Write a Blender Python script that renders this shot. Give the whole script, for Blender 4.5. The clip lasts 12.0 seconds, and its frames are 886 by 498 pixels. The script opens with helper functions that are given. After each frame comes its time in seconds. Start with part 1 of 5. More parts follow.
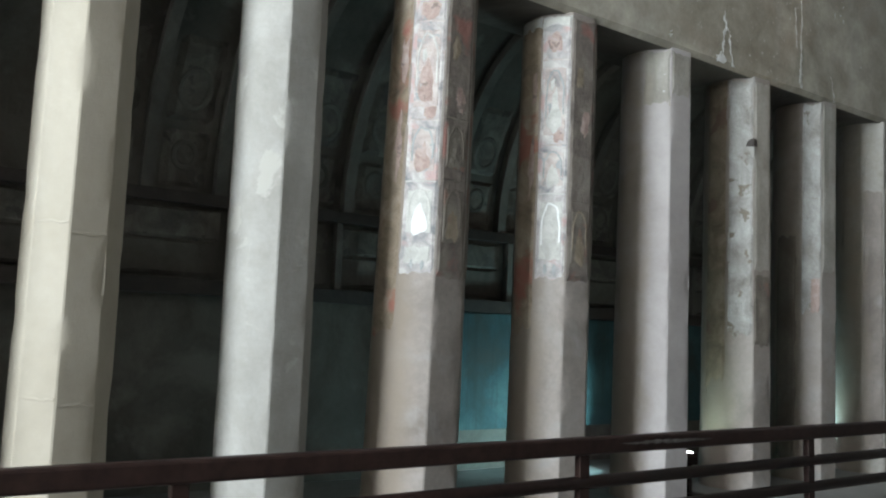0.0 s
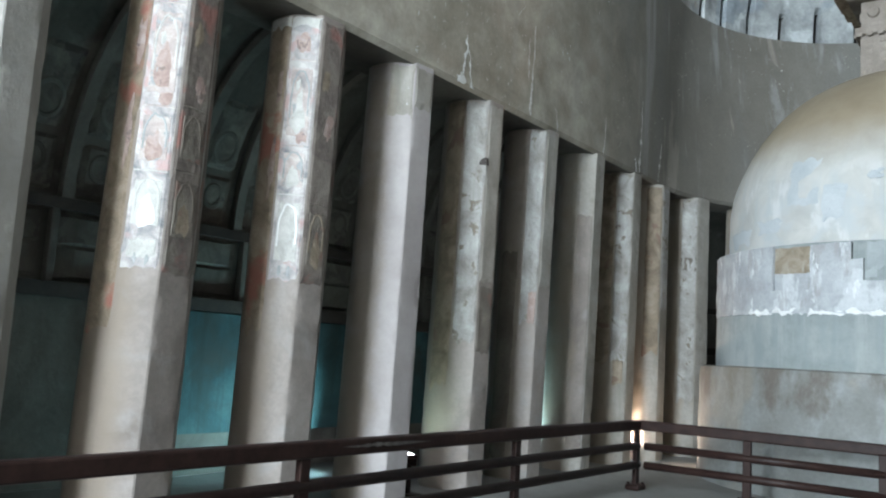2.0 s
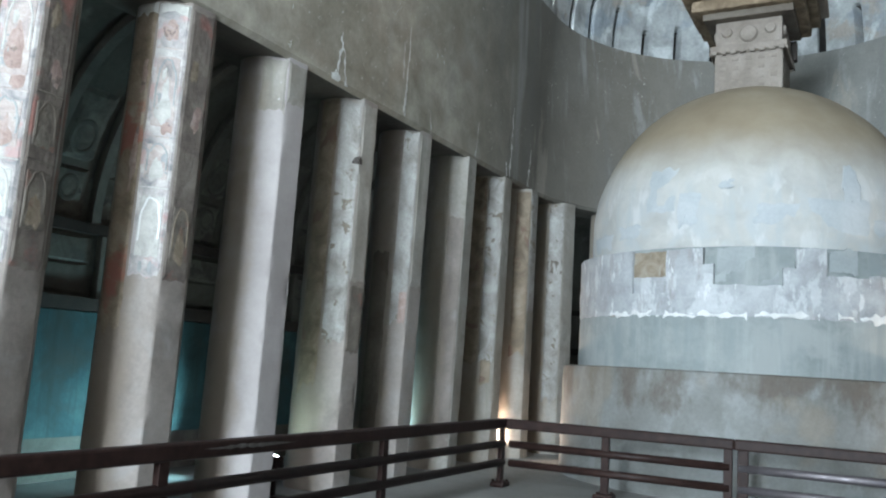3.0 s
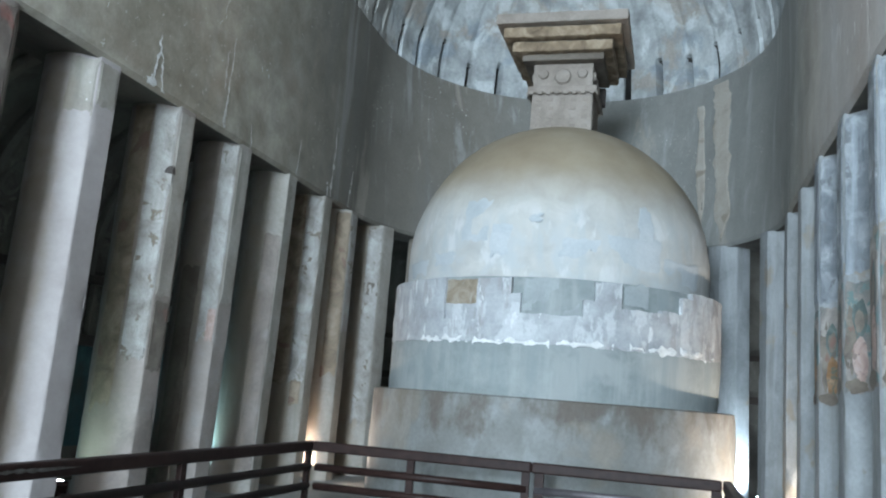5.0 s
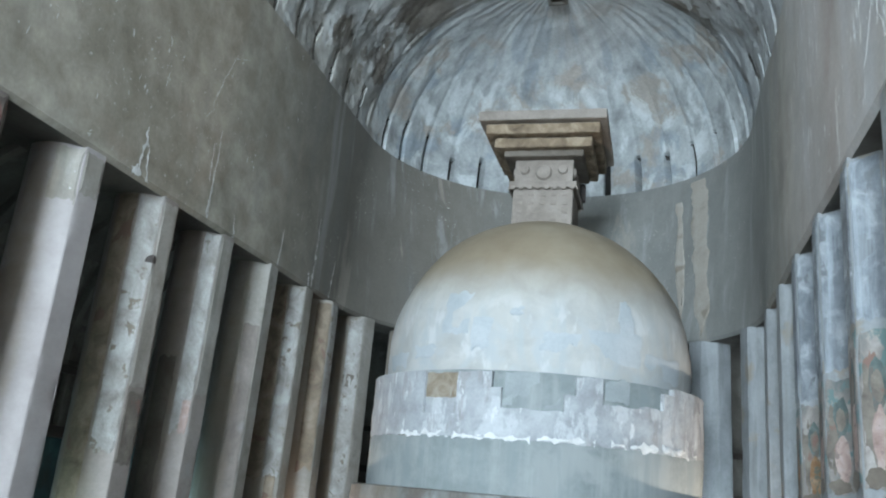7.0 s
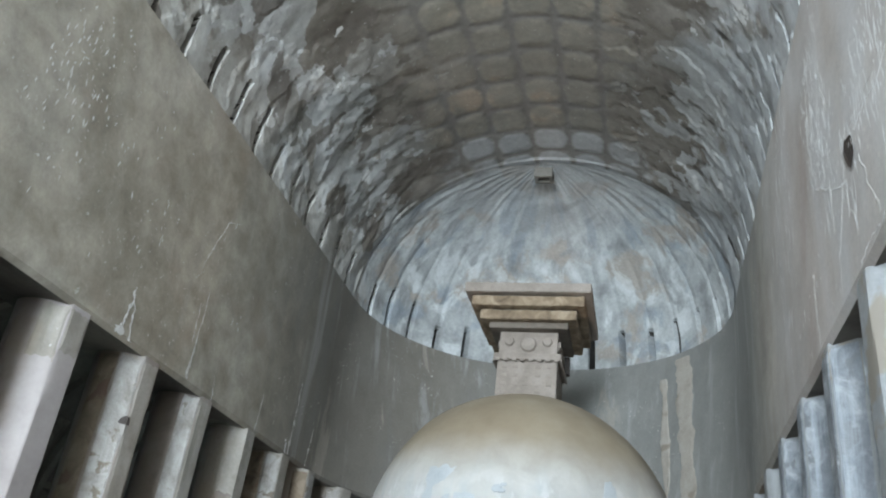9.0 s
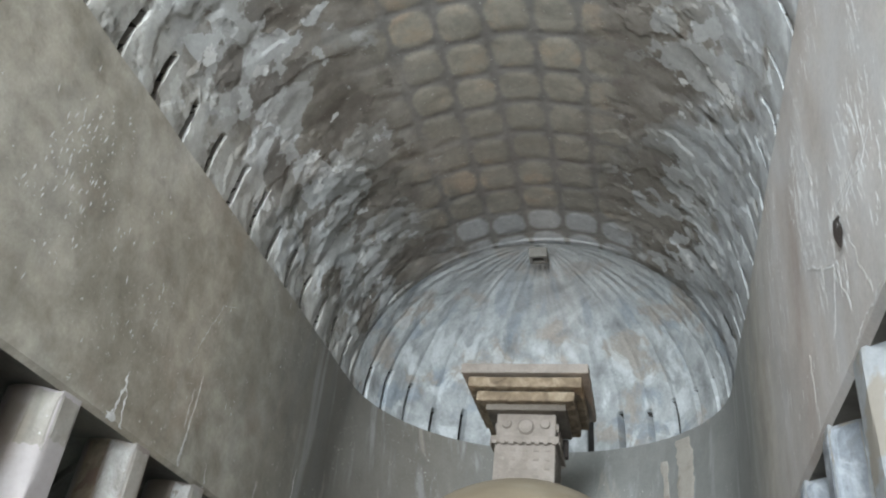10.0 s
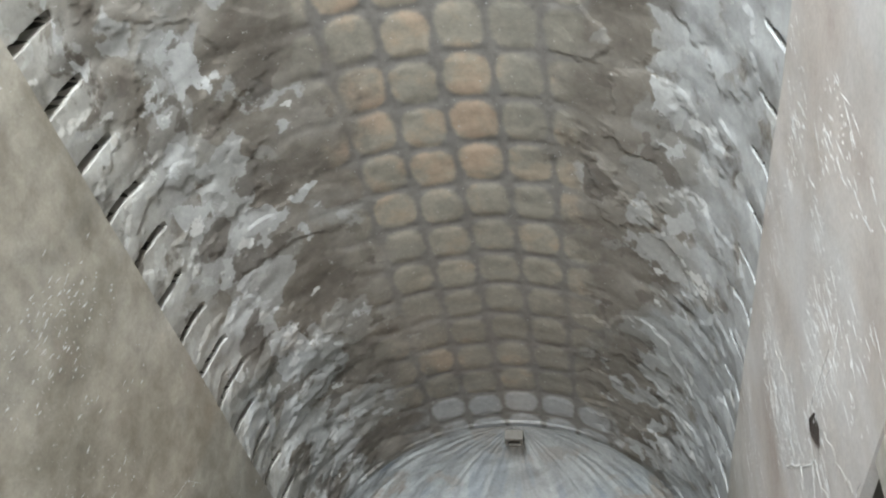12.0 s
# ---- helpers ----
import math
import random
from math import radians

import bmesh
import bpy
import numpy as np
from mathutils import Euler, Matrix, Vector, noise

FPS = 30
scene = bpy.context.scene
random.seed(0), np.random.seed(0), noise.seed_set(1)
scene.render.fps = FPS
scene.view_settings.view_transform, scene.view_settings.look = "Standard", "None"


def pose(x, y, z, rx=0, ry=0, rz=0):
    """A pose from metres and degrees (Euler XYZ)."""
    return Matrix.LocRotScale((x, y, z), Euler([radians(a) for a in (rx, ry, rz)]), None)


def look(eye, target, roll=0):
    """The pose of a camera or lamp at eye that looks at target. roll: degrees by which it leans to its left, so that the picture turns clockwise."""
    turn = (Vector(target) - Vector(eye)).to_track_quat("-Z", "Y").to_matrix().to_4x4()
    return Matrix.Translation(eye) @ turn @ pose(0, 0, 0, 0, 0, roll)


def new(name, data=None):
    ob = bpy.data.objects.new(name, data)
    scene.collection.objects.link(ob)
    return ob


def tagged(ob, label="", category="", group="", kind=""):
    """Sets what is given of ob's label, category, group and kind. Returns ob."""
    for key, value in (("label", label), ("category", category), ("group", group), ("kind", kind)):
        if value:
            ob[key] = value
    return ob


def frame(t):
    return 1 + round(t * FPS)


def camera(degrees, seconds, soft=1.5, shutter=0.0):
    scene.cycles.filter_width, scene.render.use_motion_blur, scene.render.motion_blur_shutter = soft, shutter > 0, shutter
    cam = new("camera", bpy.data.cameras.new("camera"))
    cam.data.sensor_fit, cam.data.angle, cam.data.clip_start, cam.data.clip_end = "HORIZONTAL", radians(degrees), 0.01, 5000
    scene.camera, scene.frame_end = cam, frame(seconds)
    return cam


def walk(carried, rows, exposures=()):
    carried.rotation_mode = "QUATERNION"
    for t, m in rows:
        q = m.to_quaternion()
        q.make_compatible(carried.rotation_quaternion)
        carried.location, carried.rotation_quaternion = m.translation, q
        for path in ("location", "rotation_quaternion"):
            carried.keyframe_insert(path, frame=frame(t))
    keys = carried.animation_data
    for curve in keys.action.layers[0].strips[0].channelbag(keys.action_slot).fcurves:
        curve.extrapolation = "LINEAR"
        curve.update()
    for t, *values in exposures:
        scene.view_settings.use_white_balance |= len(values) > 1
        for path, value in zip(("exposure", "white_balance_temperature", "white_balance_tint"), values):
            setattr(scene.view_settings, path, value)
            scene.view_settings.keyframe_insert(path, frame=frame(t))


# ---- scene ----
cam = camera(55.5, 12.0, 2.1)
# seconds, stops, kelvin, tint: the clip's camera adapts as it turns and tilts up
EXPOSURES = [(0.0, 0.33, 6480, 10), (1.0, 0.55, 6350, 9), (2.0, 0.62, 6200, 9), (3.5, 0.57, 6020, 8), (5.5, 0.53, 5800, 7), (7.0, 0.58, 5900, 7), (9.0, 0.66, 6300, 11), (12.0, 0.93, 6780, 14)]
# seconds, eye, heading, tilt and roll in degrees
PATH = [
    (0, 2.051, -0.028, 1.590, 54.29, 6.15, 2.04),
    (0.5, 2.061, -0.009, 1.603, 49.69, 6.35, 2.46),
    (1, 2.068, 0.007, 1.605, 45.13, 6.53, 2.96),
    (1.5, 2.072, 0.021, 1.603, 40.99, 6.92, 3.34),
    (2, 2.076, 0.031, 1.603, 36.79, 7.13, 3.47),
    (2.5, 2.082, 0.038, 1.592, 32.68, 7.31, 3.55),
    (3, 2.088, 0.048, 1.590, 28.11, 7.71, 3.42),
    (3.5, 2.101, 0.049, 1.595, 24.38, 8.49, 3.18),
    (5.5, 2.141, 0.048, 1.640, 14.93, 9.99, 4.62),
    (6, 2.147, 0.050, 1.637, 15.05, 10.48, 4.31),
    (6.5, 2.147, 0.050, 1.650, 14.95, 12.73, 4.48),
    (7, 2.147, 0.049, 1.659, 15.16, 16.06, 5.06),
    (9, 2.154, 0.014, 1.707, 15.38, 27.32, 7.25),
    (9.5, 2.164, 0.003, 1.715, 15.28, 29.90, 6.97),
    (10, 2.171, -0.009, 1.726, 15.84, 32.72, 7.01),
    (10.5, 2.172, -0.019, 1.737, 15.87, 35.47, 7.48),
    (11, 2.174, -0.034, 1.744, 15.68, 38.59, 8.62),
    (11.5, 2.175, -0.049, 1.744, 15.85, 41.85, 9.12),
    (12, 2.181, -0.059, 1.753, 16.16, 44.67, 9.54),
]
walk(cam, [(t, pose(x, y, z) @ pose(0, 0, 0, 90 + tilt, 0, heading) @ pose(0, 0, 0, 0, 0, roll))
           for t, x, y, z, heading, tilt, roll in PATH],
     EXPOSURES)

# ---- world and large lights ----
world = bpy.data.worlds.new("sky")
scene.world = world
world.use_nodes = True
wn = world.node_tree.nodes
sky = wn.new("ShaderNodeTexSky")
sky.sky_type, sky.sun_disc = "NISHITA", False
sky.sun_elevation, sky.sun_rotation = radians(50), radians(120)
wn["Background"].inputs["Strength"].default_value = 0.12
world.node_tree.links.new(sky.outputs["Color"], wn["Background"].inputs["Color"])
sun = new("sun", bpy.data.lights.new("sun", "SUN"))
sun.data.energy, sun.data.angle, sun.data.color = 3.0, radians(0.5), (1, 0.95, 0.88)
sun.matrix_world = look((0, -30, 40), (12, -20, 0))


def area(name, eye, target, w, h, power, colour):
    ob = new(name, bpy.data.lights.new(name, "AREA"))
    d = ob.data
    d.shape, d.size, d.size_y, d.energy, d.color = "RECTANGLE", w, h, power, colour
    ob.matrix_world = look(eye, target)
    return ob


# daylight through the great entrance arch, and an added unseen fill light for the aisle
area("entrance_daylight", (-0.35, -14.6, 6.0), (-0.35, 6, 6.0), 4.6, 7.6, 6900, (0.83, 0.94, 1.0))
area("aisle_fill", (-5.75, -14.6, 1.2), (-5.75, 6, 1.4), 0.8, 2.1, 170, (0.9, 0.97, 1.0))
# the small floodlights on the floor: place, aim, watts, colour, label
LAMPS = [
    ((-3.98, 7.72, 0.42), (-4.4, 8.25, 1.15), 16, (0.72, 1.0, 0.9), "small floodlight with a greenish white glow between two pillars"),
    ((-5.35, 8.55, 0.2), (-6.3, 7.2, 0.9), 110, (0.5, 0.92, 1.0), "small floodlight added for the blue-green glow in the aisle"),
    # an added lamp, not seen, that brightens the nearer dado panels
    ((-5.15, 6.9, 0.25), (-6.3, 6.4, 0.9), 30, (0.5, 0.92, 1.0), "small floodlight added for the blue-green glow in the aisle"),
    ((-4.75, 10.95, 0.3), (-4.9, 12.0, 1.0), 40, (0.6, 0.97, 1.0), "small floodlight added for the blue-green glow in the aisle"),
    ((-4.2, 13.84, 0.22), (-2.9, 14.15, 1.1), 170, (1.0, 0.76, 0.58), "small floodlight with a warm glow behind a pillar"),
    ((3.62, 16.2, 0.3), (2.9, 16.75, 0.9), 220, (0.82, 0.93, 1.0), "small floodlight with a cold white glow beside the stupa"),
    ((-4.75, 16.9, 0.3), (-5.2, 16.2, 4.5), 60, (0.7, 0.92, 1.0), "small floodlight with a cold glow behind the stupa"),
    ((4.3, 13.25, 0.3), (2.6, 13.9, 1.4), 260, (1.0, 0.8, 0.62), "small floodlight with a warm white glow behind a pillar"),
]

# ---- plan ----
HALF = 3.75        # half the nave's width, at the pillars' nave faces
Z_BEAM, Z_VAULT = 4.84, 8.64
YC_LOW, YC_HIGH = 14.4, 15.25   # centre of the apse at the beam and at the vault's foot
Y_FRONT = -15.0
R_AISLE = 6.35
V_RISE = 3.42


# ---- materials ----
def nodes_of(name):
    m = bpy.data.materials.new(name)
    m.use_nodes = True
    t = m.node_tree
    return m, t, t.nodes["Principled BSDF"]


def ramp_node(t, stops):
    r = t.nodes.new("ShaderNodeValToRGB")
    e = r.color_ramp.elements
    while len(e) < len(stops):
        e.new(0.5)
    for k, (p, c) in enumerate(stops):
        e[k].position, e[k].color = p, (*c, 1)
    return r


def coords(t, per_object=True, stretch=(1, 1, 1)):
    co = t.nodes.new("ShaderNodeTexCoord")
    mp = t.nodes.new("ShaderNodeMapping")
    mp.inputs["Scale"].default_value = stretch
    if per_object:
        info = t.nodes.new("ShaderNodeObjectInfo")
        mul = t.nodes.new("ShaderNodeMath")
        mul.operation, mul.inputs[1].default_value = "MULTIPLY", 57.0
        t.links.new(info.outputs["Random"], mul.inputs[0])
        add = t.nodes.new("ShaderNodeVectorMath")
        t.links.new(co.outputs["Object"], add.inputs[0])
        t.links.new(mul.outputs[0], add.inputs[1])
        t.links.new(add.outputs[0], mp.inputs["Vector"])
    else:
        t.links.new(co.outputs["Object"], mp.inputs["Vector"])
    return mp.outputs["Vector"]


def noise_node(t, vec, scale, detail=6, rough=0.6, distort=0.0):
    n = t.nodes.new("ShaderNodeTexNoise")
    n.inputs["Scale"].default_value, n.inputs["Detail"].default_value = scale, detail
    n.inputs["Roughness"].default_value, n.inputs["Distortion"].default_value = rough, distort
    t.links.new(vec, n.inputs["Vector"])
    return n.outputs["Fac"]


def mix(t, fac, a, b, mode="MIX"):
    m = t.nodes.new("ShaderNodeMix")
    m.data_type, m.blend_type = "RGBA", mode
    for sock, v in ((0, fac), (6, a), (7, b)):
        if isinstance(v, (int, float)):
            m.inputs[sock].default_value = v
        elif isinstance(v, tuple):
            m.inputs[sock].default_value = (*v, 1)
        else:
            t.links.new(v, m.inputs[sock])
    return m.outputs[2]


def bump(t, bsdf, height, strength, distance, after=None):
    b = t.nodes.new("ShaderNodeBump")
    b.inputs["Strength"].default_value, b.inputs["Distance"].default_value = strength, distance
    t.links.new(height, b.inputs["Height"])
    if after is not None:
        t.links.new(after, b.inputs["Normal"])
    t.links.new(b.outputs["Normal"], bsdf.inputs["Normal"])
    return b.outputs["Normal"]


def math_node(t, op, a, b=None, clamp=False):
    n = t.nodes.new("ShaderNodeMath")
    n.operation, n.use_clamp = op, clamp
    for k, v in enumerate((a, b)):
        if v is None:
            continue
        if isinstance(v, (int, float)):
            n.inputs[k].default_value = v
        else:
            t.links.new(v, n.inputs[k])
    return n.outputs[0]


def toned_down(t, b, col):
    """Sets the base colour, scaled down evenly so that less light bounces round the hall."""
    t.links.new(mix(t, 1.0, col, (0.88, 0.88, 0.88), "MULTIPLY"), b.inputs["Base Color"])


def stone(name, dark, mid, light, scale=1.0, patch=None, patch_at=0.6, patch_scale=1.2, rough=0.85, streak=None, grain=0.4, stretch=(1, 1, 1), per_object=True, soft_patch=0.035, relief=1.0, streak2=None, stain_shade=None):
    """Weathered stone or plaster: broad tone, fine grain, optional patches and downward streaks."""
    m, t, b = nodes_of(name)
    vec = coords(t, per_object, stretch)
    broad = noise_node(t, vec, 0.9 * scale, 8, 0.62, 0.6)
    c = ramp_node(t, [(0.28, dark), (0.5, mid), (0.74, light)])
    t.links.new(broad, c.inputs[0])
    col = c.outputs[0]
    fine = noise_node(t, vec, 14 * scale, 8, 0.7)
    f = ramp_node(t, [(0.3, (0.62, 0.62, 0.62)), (0.7, (1.18, 1.18, 1.18))])
    t.links.new(fine, f.inputs[0])
    col = mix(t, grain, col, f.outputs[0], "MULTIPLY")
    if patch:
        pn = noise_node(t, vec, patch_scale, 9, 0.58, 0.3)
        pr = ramp_node(t, [(patch_at, (0, 0, 0)), (patch_at + soft_patch, (1, 1, 1))])
        t.links.new(pn, pr.inputs[0])
        col = mix(t, pr.outputs[0], col, patch)
    if streak:
        v2 = coords(t, per_object, (3.2, 3.2, 0.22))
        sn = noise_node(t, v2, 1.6, 7, 0.66)
        sr = ramp_node(t, [(0.52, (0, 0, 0)), (0.76, (1, 1, 1))])
        t.links.new(sn, sr.inputs[0])
        col = mix(t, sr.outputs[0], col, streak)
    if streak2:
        v3 = coords(t, per_object, (2.1, 2.1, 0.3))
        s2 = noise_node(t, v3, 1.1, 8, 0.62, 0.4)
        r2 = ramp_node(t, [(0.53, (0, 0, 0)), (0.64, (1, 1, 1))])
        t.links.new(s2, r2.inputs[0])
        col = mix(t, math_node(t, "MULTIPLY", r2.outputs[0], 0.75), col, streak2)
    # brown stain and the neighbour's shade, painted on the pillar's local -y side
    if stain_shade:
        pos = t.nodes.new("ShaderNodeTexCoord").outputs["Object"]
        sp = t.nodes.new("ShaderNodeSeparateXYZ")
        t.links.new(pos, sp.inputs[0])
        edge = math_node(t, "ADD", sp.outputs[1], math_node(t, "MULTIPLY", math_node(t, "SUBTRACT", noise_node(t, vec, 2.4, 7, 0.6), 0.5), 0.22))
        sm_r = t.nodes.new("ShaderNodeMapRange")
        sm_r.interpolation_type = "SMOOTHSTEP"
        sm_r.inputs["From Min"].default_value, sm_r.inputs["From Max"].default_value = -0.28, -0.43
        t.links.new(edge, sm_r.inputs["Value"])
        col = mix(t, math_node(t, "MULTIPLY", sm_r.outputs[0], 0.85), col, stain_shade)
    toned_down(t, b, col)
    b.inputs["Roughness"].default_value = rough
    n1 = bump(t, b, noise_node(t, vec, 3.5 * scale, 9, 0.65), 0.3 * relief, 0.05)
    bump(t, b, noise_node(t, vec, 38 * scale, 6, 0.7), 0.25 * relief, 0.01, n1)
    return m


M_PILLAR = stone("pillar_plaster", (0.18, 0.15, 0.13), (0.278, 0.24, 0.214), (0.35, 0.313, 0.288), 1.3, patch=(0.30, 0.282, 0.265), patch_at=0.55, patch_scale=2.2, soft_patch=0.14, relief=0.6, stain_shade=(0.25, 0.202, 0.158))
M_CREAMPIL = stone("cream_plaster", (0.295, 0.257, 0.20), (0.34, 0.30, 0.24), (0.39, 0.35, 0.29), 0.7, grain=0.15, relief=0.5)
M_PALEPIL = stone("pale_whitewash", (0.255, 0.24, 0.215), (0.32, 0.303, 0.277), (0.39, 0.375, 0.35), 1.6, patch=(0.375, 0.355, 0.32), patch_at=0.6, patch_scale=2.5, relief=0.6, grain=0.25)
M_LILAC = stone("lilac_plaster", (0.325, 0.288, 0.277), (0.395, 0.358, 0.346), (0.45, 0.418, 0.405), 0.8, grain=0.25, relief=0.6, stain_shade=(0.25, 0.202, 0.158))
M_GREYPIL = stone("grey_pillar_stone", (0.23, 0.205, 0.176), (0.345, 0.32, 0.284), (0.44, 0.42, 0.385), 1.4, patch=(0.22, 0.205, 0.175), patch_at=0.56, patch_scale=2.2, soft_patch=0.14, streak=(0.29, 0.27, 0.225), streak2=(0.20, 0.185, 0.155), stain_shade=(0.285, 0.232, 0.178))
M_BLUEPIL = stone("bluish_pillar_plaster", (0.20, 0.208, 0.212), (0.275, 0.287, 0.293), (0.36, 0.375, 0.385), 1.6, patch=(0.25, 0.225, 0.19), patch_at=0.58, streak=(0.20, 0.20, 0.19), streak2=(0.37, 0.385, 0.39))
M_BLUEFLAKE = stone("flaked_blue_plaster", (0.10, 0.11, 0.125), (0.215, 0.235, 0.255), (0.50, 0.525, 0.545), 3.6, patch=(0.17, 0.18, 0.19), patch_at=0.56, patch_scale=4.0, streak=(0.42, 0.46, 0.50), streak2=(0.16, 0.17, 0.19), relief=1.8)
M_PITTED = stone("pitted_plaster", (0.20, 0.18, 0.16), (0.365, 0.35, 0.325), (0.55, 0.545, 0.53), 3.2, patch=(0.20, 0.17, 0.135), patch_at=0.6, patch_scale=5.0, relief=2.2)
M_PAINT = stone("painted_plaster", (0.16, 0.18, 0.19), (0.44, 0.40, 0.385), (0.70, 0.68, 0.65), 6.0, patch=(0.45, 0.315, 0.295), patch_at=0.55, patch_scale=3.6, soft_patch=0.08, streak=(0.3, 0.3, 0.29))
M_PAINTBROWN = stone("brown_painting", (0.09, 0.075, 0.062), (0.175, 0.15, 0.125), (0.27, 0.24, 0.20), 4.0, patch=(0.20, 0.125, 0.10), patch_at=0.58, patch_scale=2.6)
M_REDBROWN = stone("red_brown_painting", (0.085, 0.07, 0.06), (0.17, 0.14, 0.12), (0.26, 0.23, 0.195), 4.0, patch=(0.24, 0.115, 0.095), patch_at=0.55, patch_scale=2.2, soft_patch=0.08)
M_REDOCHRE = stone("red_ochre_painting", (0.13, 0.10, 0.068), (0.27, 0.21, 0.15), (0.40, 0.34, 0.27), 4.0, patch=(0.30, 0.13, 0.095), patch_at=0.55, patch_scale=2.0, soft_patch=0.08)
M_PAINTOCHRE = stone("ochre_painting", (0.13, 0.10, 0.068), (0.27, 0.215, 0.155), (0.40, 0.34, 0.27), 4.0, patch=(0.21, 0.14, 0.105), patch_at=0.58, patch_scale=2.4)
M_PINKGROUND = stone("pink_grey_ground", (0.23, 0.22, 0.215), (0.46, 0.385, 0.355), (0.62, 0.58, 0.54), 7.0, patch=(0.32, 0.33, 0.33), patch_at=0.57, patch_scale=6.0)
M_RIGHTPAINT = stone("darkened_mural_ground", (0.11, 0.13, 0.13), (0.25, 0.225, 0.205), (0.44, 0.41, 0.38), 3.8, patch=(0.13, 0.185, 0.18), patch_at=0.56, patch_scale=3.0)
M_CREAM = stone("cream_paint", (0.36, 0.345, 0.32), (0.50, 0.485, 0.45), (0.62, 0.605, 0.57), 7.0)
M_WHITE = stone("lime_white", (0.60, 0.60, 0.58), (0.74, 0.74, 0.73), (0.82, 0.82, 0.81), 4.0)
M_PINK = stone("pink_paint", (0.24, 0.16, 0.14), (0.38, 0.28, 0.245), (0.50, 0.42, 0.385), 7.0, patch=(0.22, 0.17, 0.15), patch_at=0.58, patch_scale=9.0)
M_SLATE = stone("slate_paint", (0.22, 0.235, 0.235), (0.33, 0.345, 0.34), (0.46, 0.46, 0.445), 7.0)
M_GREEN = stone("green_paint", (0.055, 0.075, 0.07), (0.105, 0.135, 0.128), (0.20, 0.22, 0.21), 7.0, patch=(0.13, 0.12, 0.105), patch_at=0.55, patch_scale=7.0)
M_OCHRE = stone("orange_ochre_paint", (0.12, 0.07, 0.035), (0.24, 0.135, 0.065), (0.34, 0.24, 0.16), 7.0, patch=(0.12, 0.12, 0.09), patch_at=0.56, patch_scale=8.0)
M_STAINSHADE = stone("stain_and_shade", (0.09, 0.07, 0.055), (0.15, 0.125, 0.10), (0.23, 0.2, 0.165), 1.5)
M_SOCKET = stone("shaded_socket_stone", (0.022, 0.02, 0.018), (0.05, 0.045, 0.04), (0.10, 0.09, 0.08), 3.0)
M_LIME = stone("lime_streak", (0.50, 0.48, 0.44), (0.62, 0.605, 0.575), (0.74, 0.73, 0.71), 9.0, patch=(0.40, 0.37, 0.32), patch_at=0.57, patch_scale=11, soft_patch=0.1)
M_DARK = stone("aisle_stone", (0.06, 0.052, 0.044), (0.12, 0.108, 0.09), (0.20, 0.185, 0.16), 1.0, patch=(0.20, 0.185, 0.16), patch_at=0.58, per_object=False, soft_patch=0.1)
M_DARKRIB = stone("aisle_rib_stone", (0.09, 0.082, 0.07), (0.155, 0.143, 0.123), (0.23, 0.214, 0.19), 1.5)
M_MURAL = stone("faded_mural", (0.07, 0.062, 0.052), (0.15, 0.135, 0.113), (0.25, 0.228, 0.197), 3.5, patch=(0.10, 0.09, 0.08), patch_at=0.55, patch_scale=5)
M_BAND = stone("timber_and_hollow_shade", (0.025, 0.018, 0.015), (0.045, 0.033, 0.027), (0.075, 0.055, 0.045), 2.0, rough=0.6)
M_DRUM = stone("drum_plaster", (0.205, 0.23, 0.228), (0.265, 0.29, 0.287), (0.33, 0.352, 0.346), 0.8, patch=(0.315, 0.332, 0.326), patch_at=0.54, patch_scale=0.9, soft_patch=0.07, streak=(0.36, 0.38, 0.375), per_object=False, streak2=(0.235, 0.265, 0.268))
M_RECESS = stone("recess_plaster", (0.27, 0.295, 0.298), (0.335, 0.36, 0.362), (0.40, 0.42, 0.42), 2.0, grain=0.25, relief=0.6)
M_REMNANT = stone("blue_grey_remnant", (0.38, 0.41, 0.425), (0.455, 0.48, 0.495), (0.53, 0.55, 0.56), 1.6, grain=0.2, relief=0.6)
M_OCHREPATCH = stone("ochre_patch", (0.17, 0.13, 0.09), (0.30, 0.25, 0.185), (0.42, 0.385, 0.33), 5.0, patch=(0.40, 0.385, 0.355), patch_at=0.6, patch_scale=5, soft_patch=0.1)
M_HARMIKA = stone("harmika_stone", (0.215, 0.18, 0.15), (0.285, 0.245, 0.21), (0.36, 0.315, 0.275), 2.6)
M_OCHRESTONE = stone("ochre_capital_stone", (0.11, 0.078, 0.048), (0.25, 0.185, 0.12), (0.43, 0.35, 0.25), 4.5)
M_FLOOR = stone("floor_stone", (0.19, 0.186, 0.174), (0.26, 0.253, 0.24), (0.33, 0.322, 0.306), 0.7, per_object=False, rough=0.7)
M_TEAL = stone("teal_paint_and_lamp_tint", (0.02, 0.045, 0.05), (0.042, 0.10, 0.108), (0.085, 0.165, 0.17), 1.6, patch=(0.05, 0.065, 0.062), patch_at=0.55, patch_scale=1.1, soft_patch=0.12, per_object=False, streak=(0.03, 0.045, 0.045))


def step_ramp(t, src, lo, hi):
    r = t.nodes.new("ShaderNodeMapRange")
    r.interpolation_type = "SMOOTHSTEP"
    r.inputs["From Min"].default_value, r.inputs["From Max"].default_value = lo, hi
    t.links.new(src, r.inputs["Value"])
    return r.outputs[0]


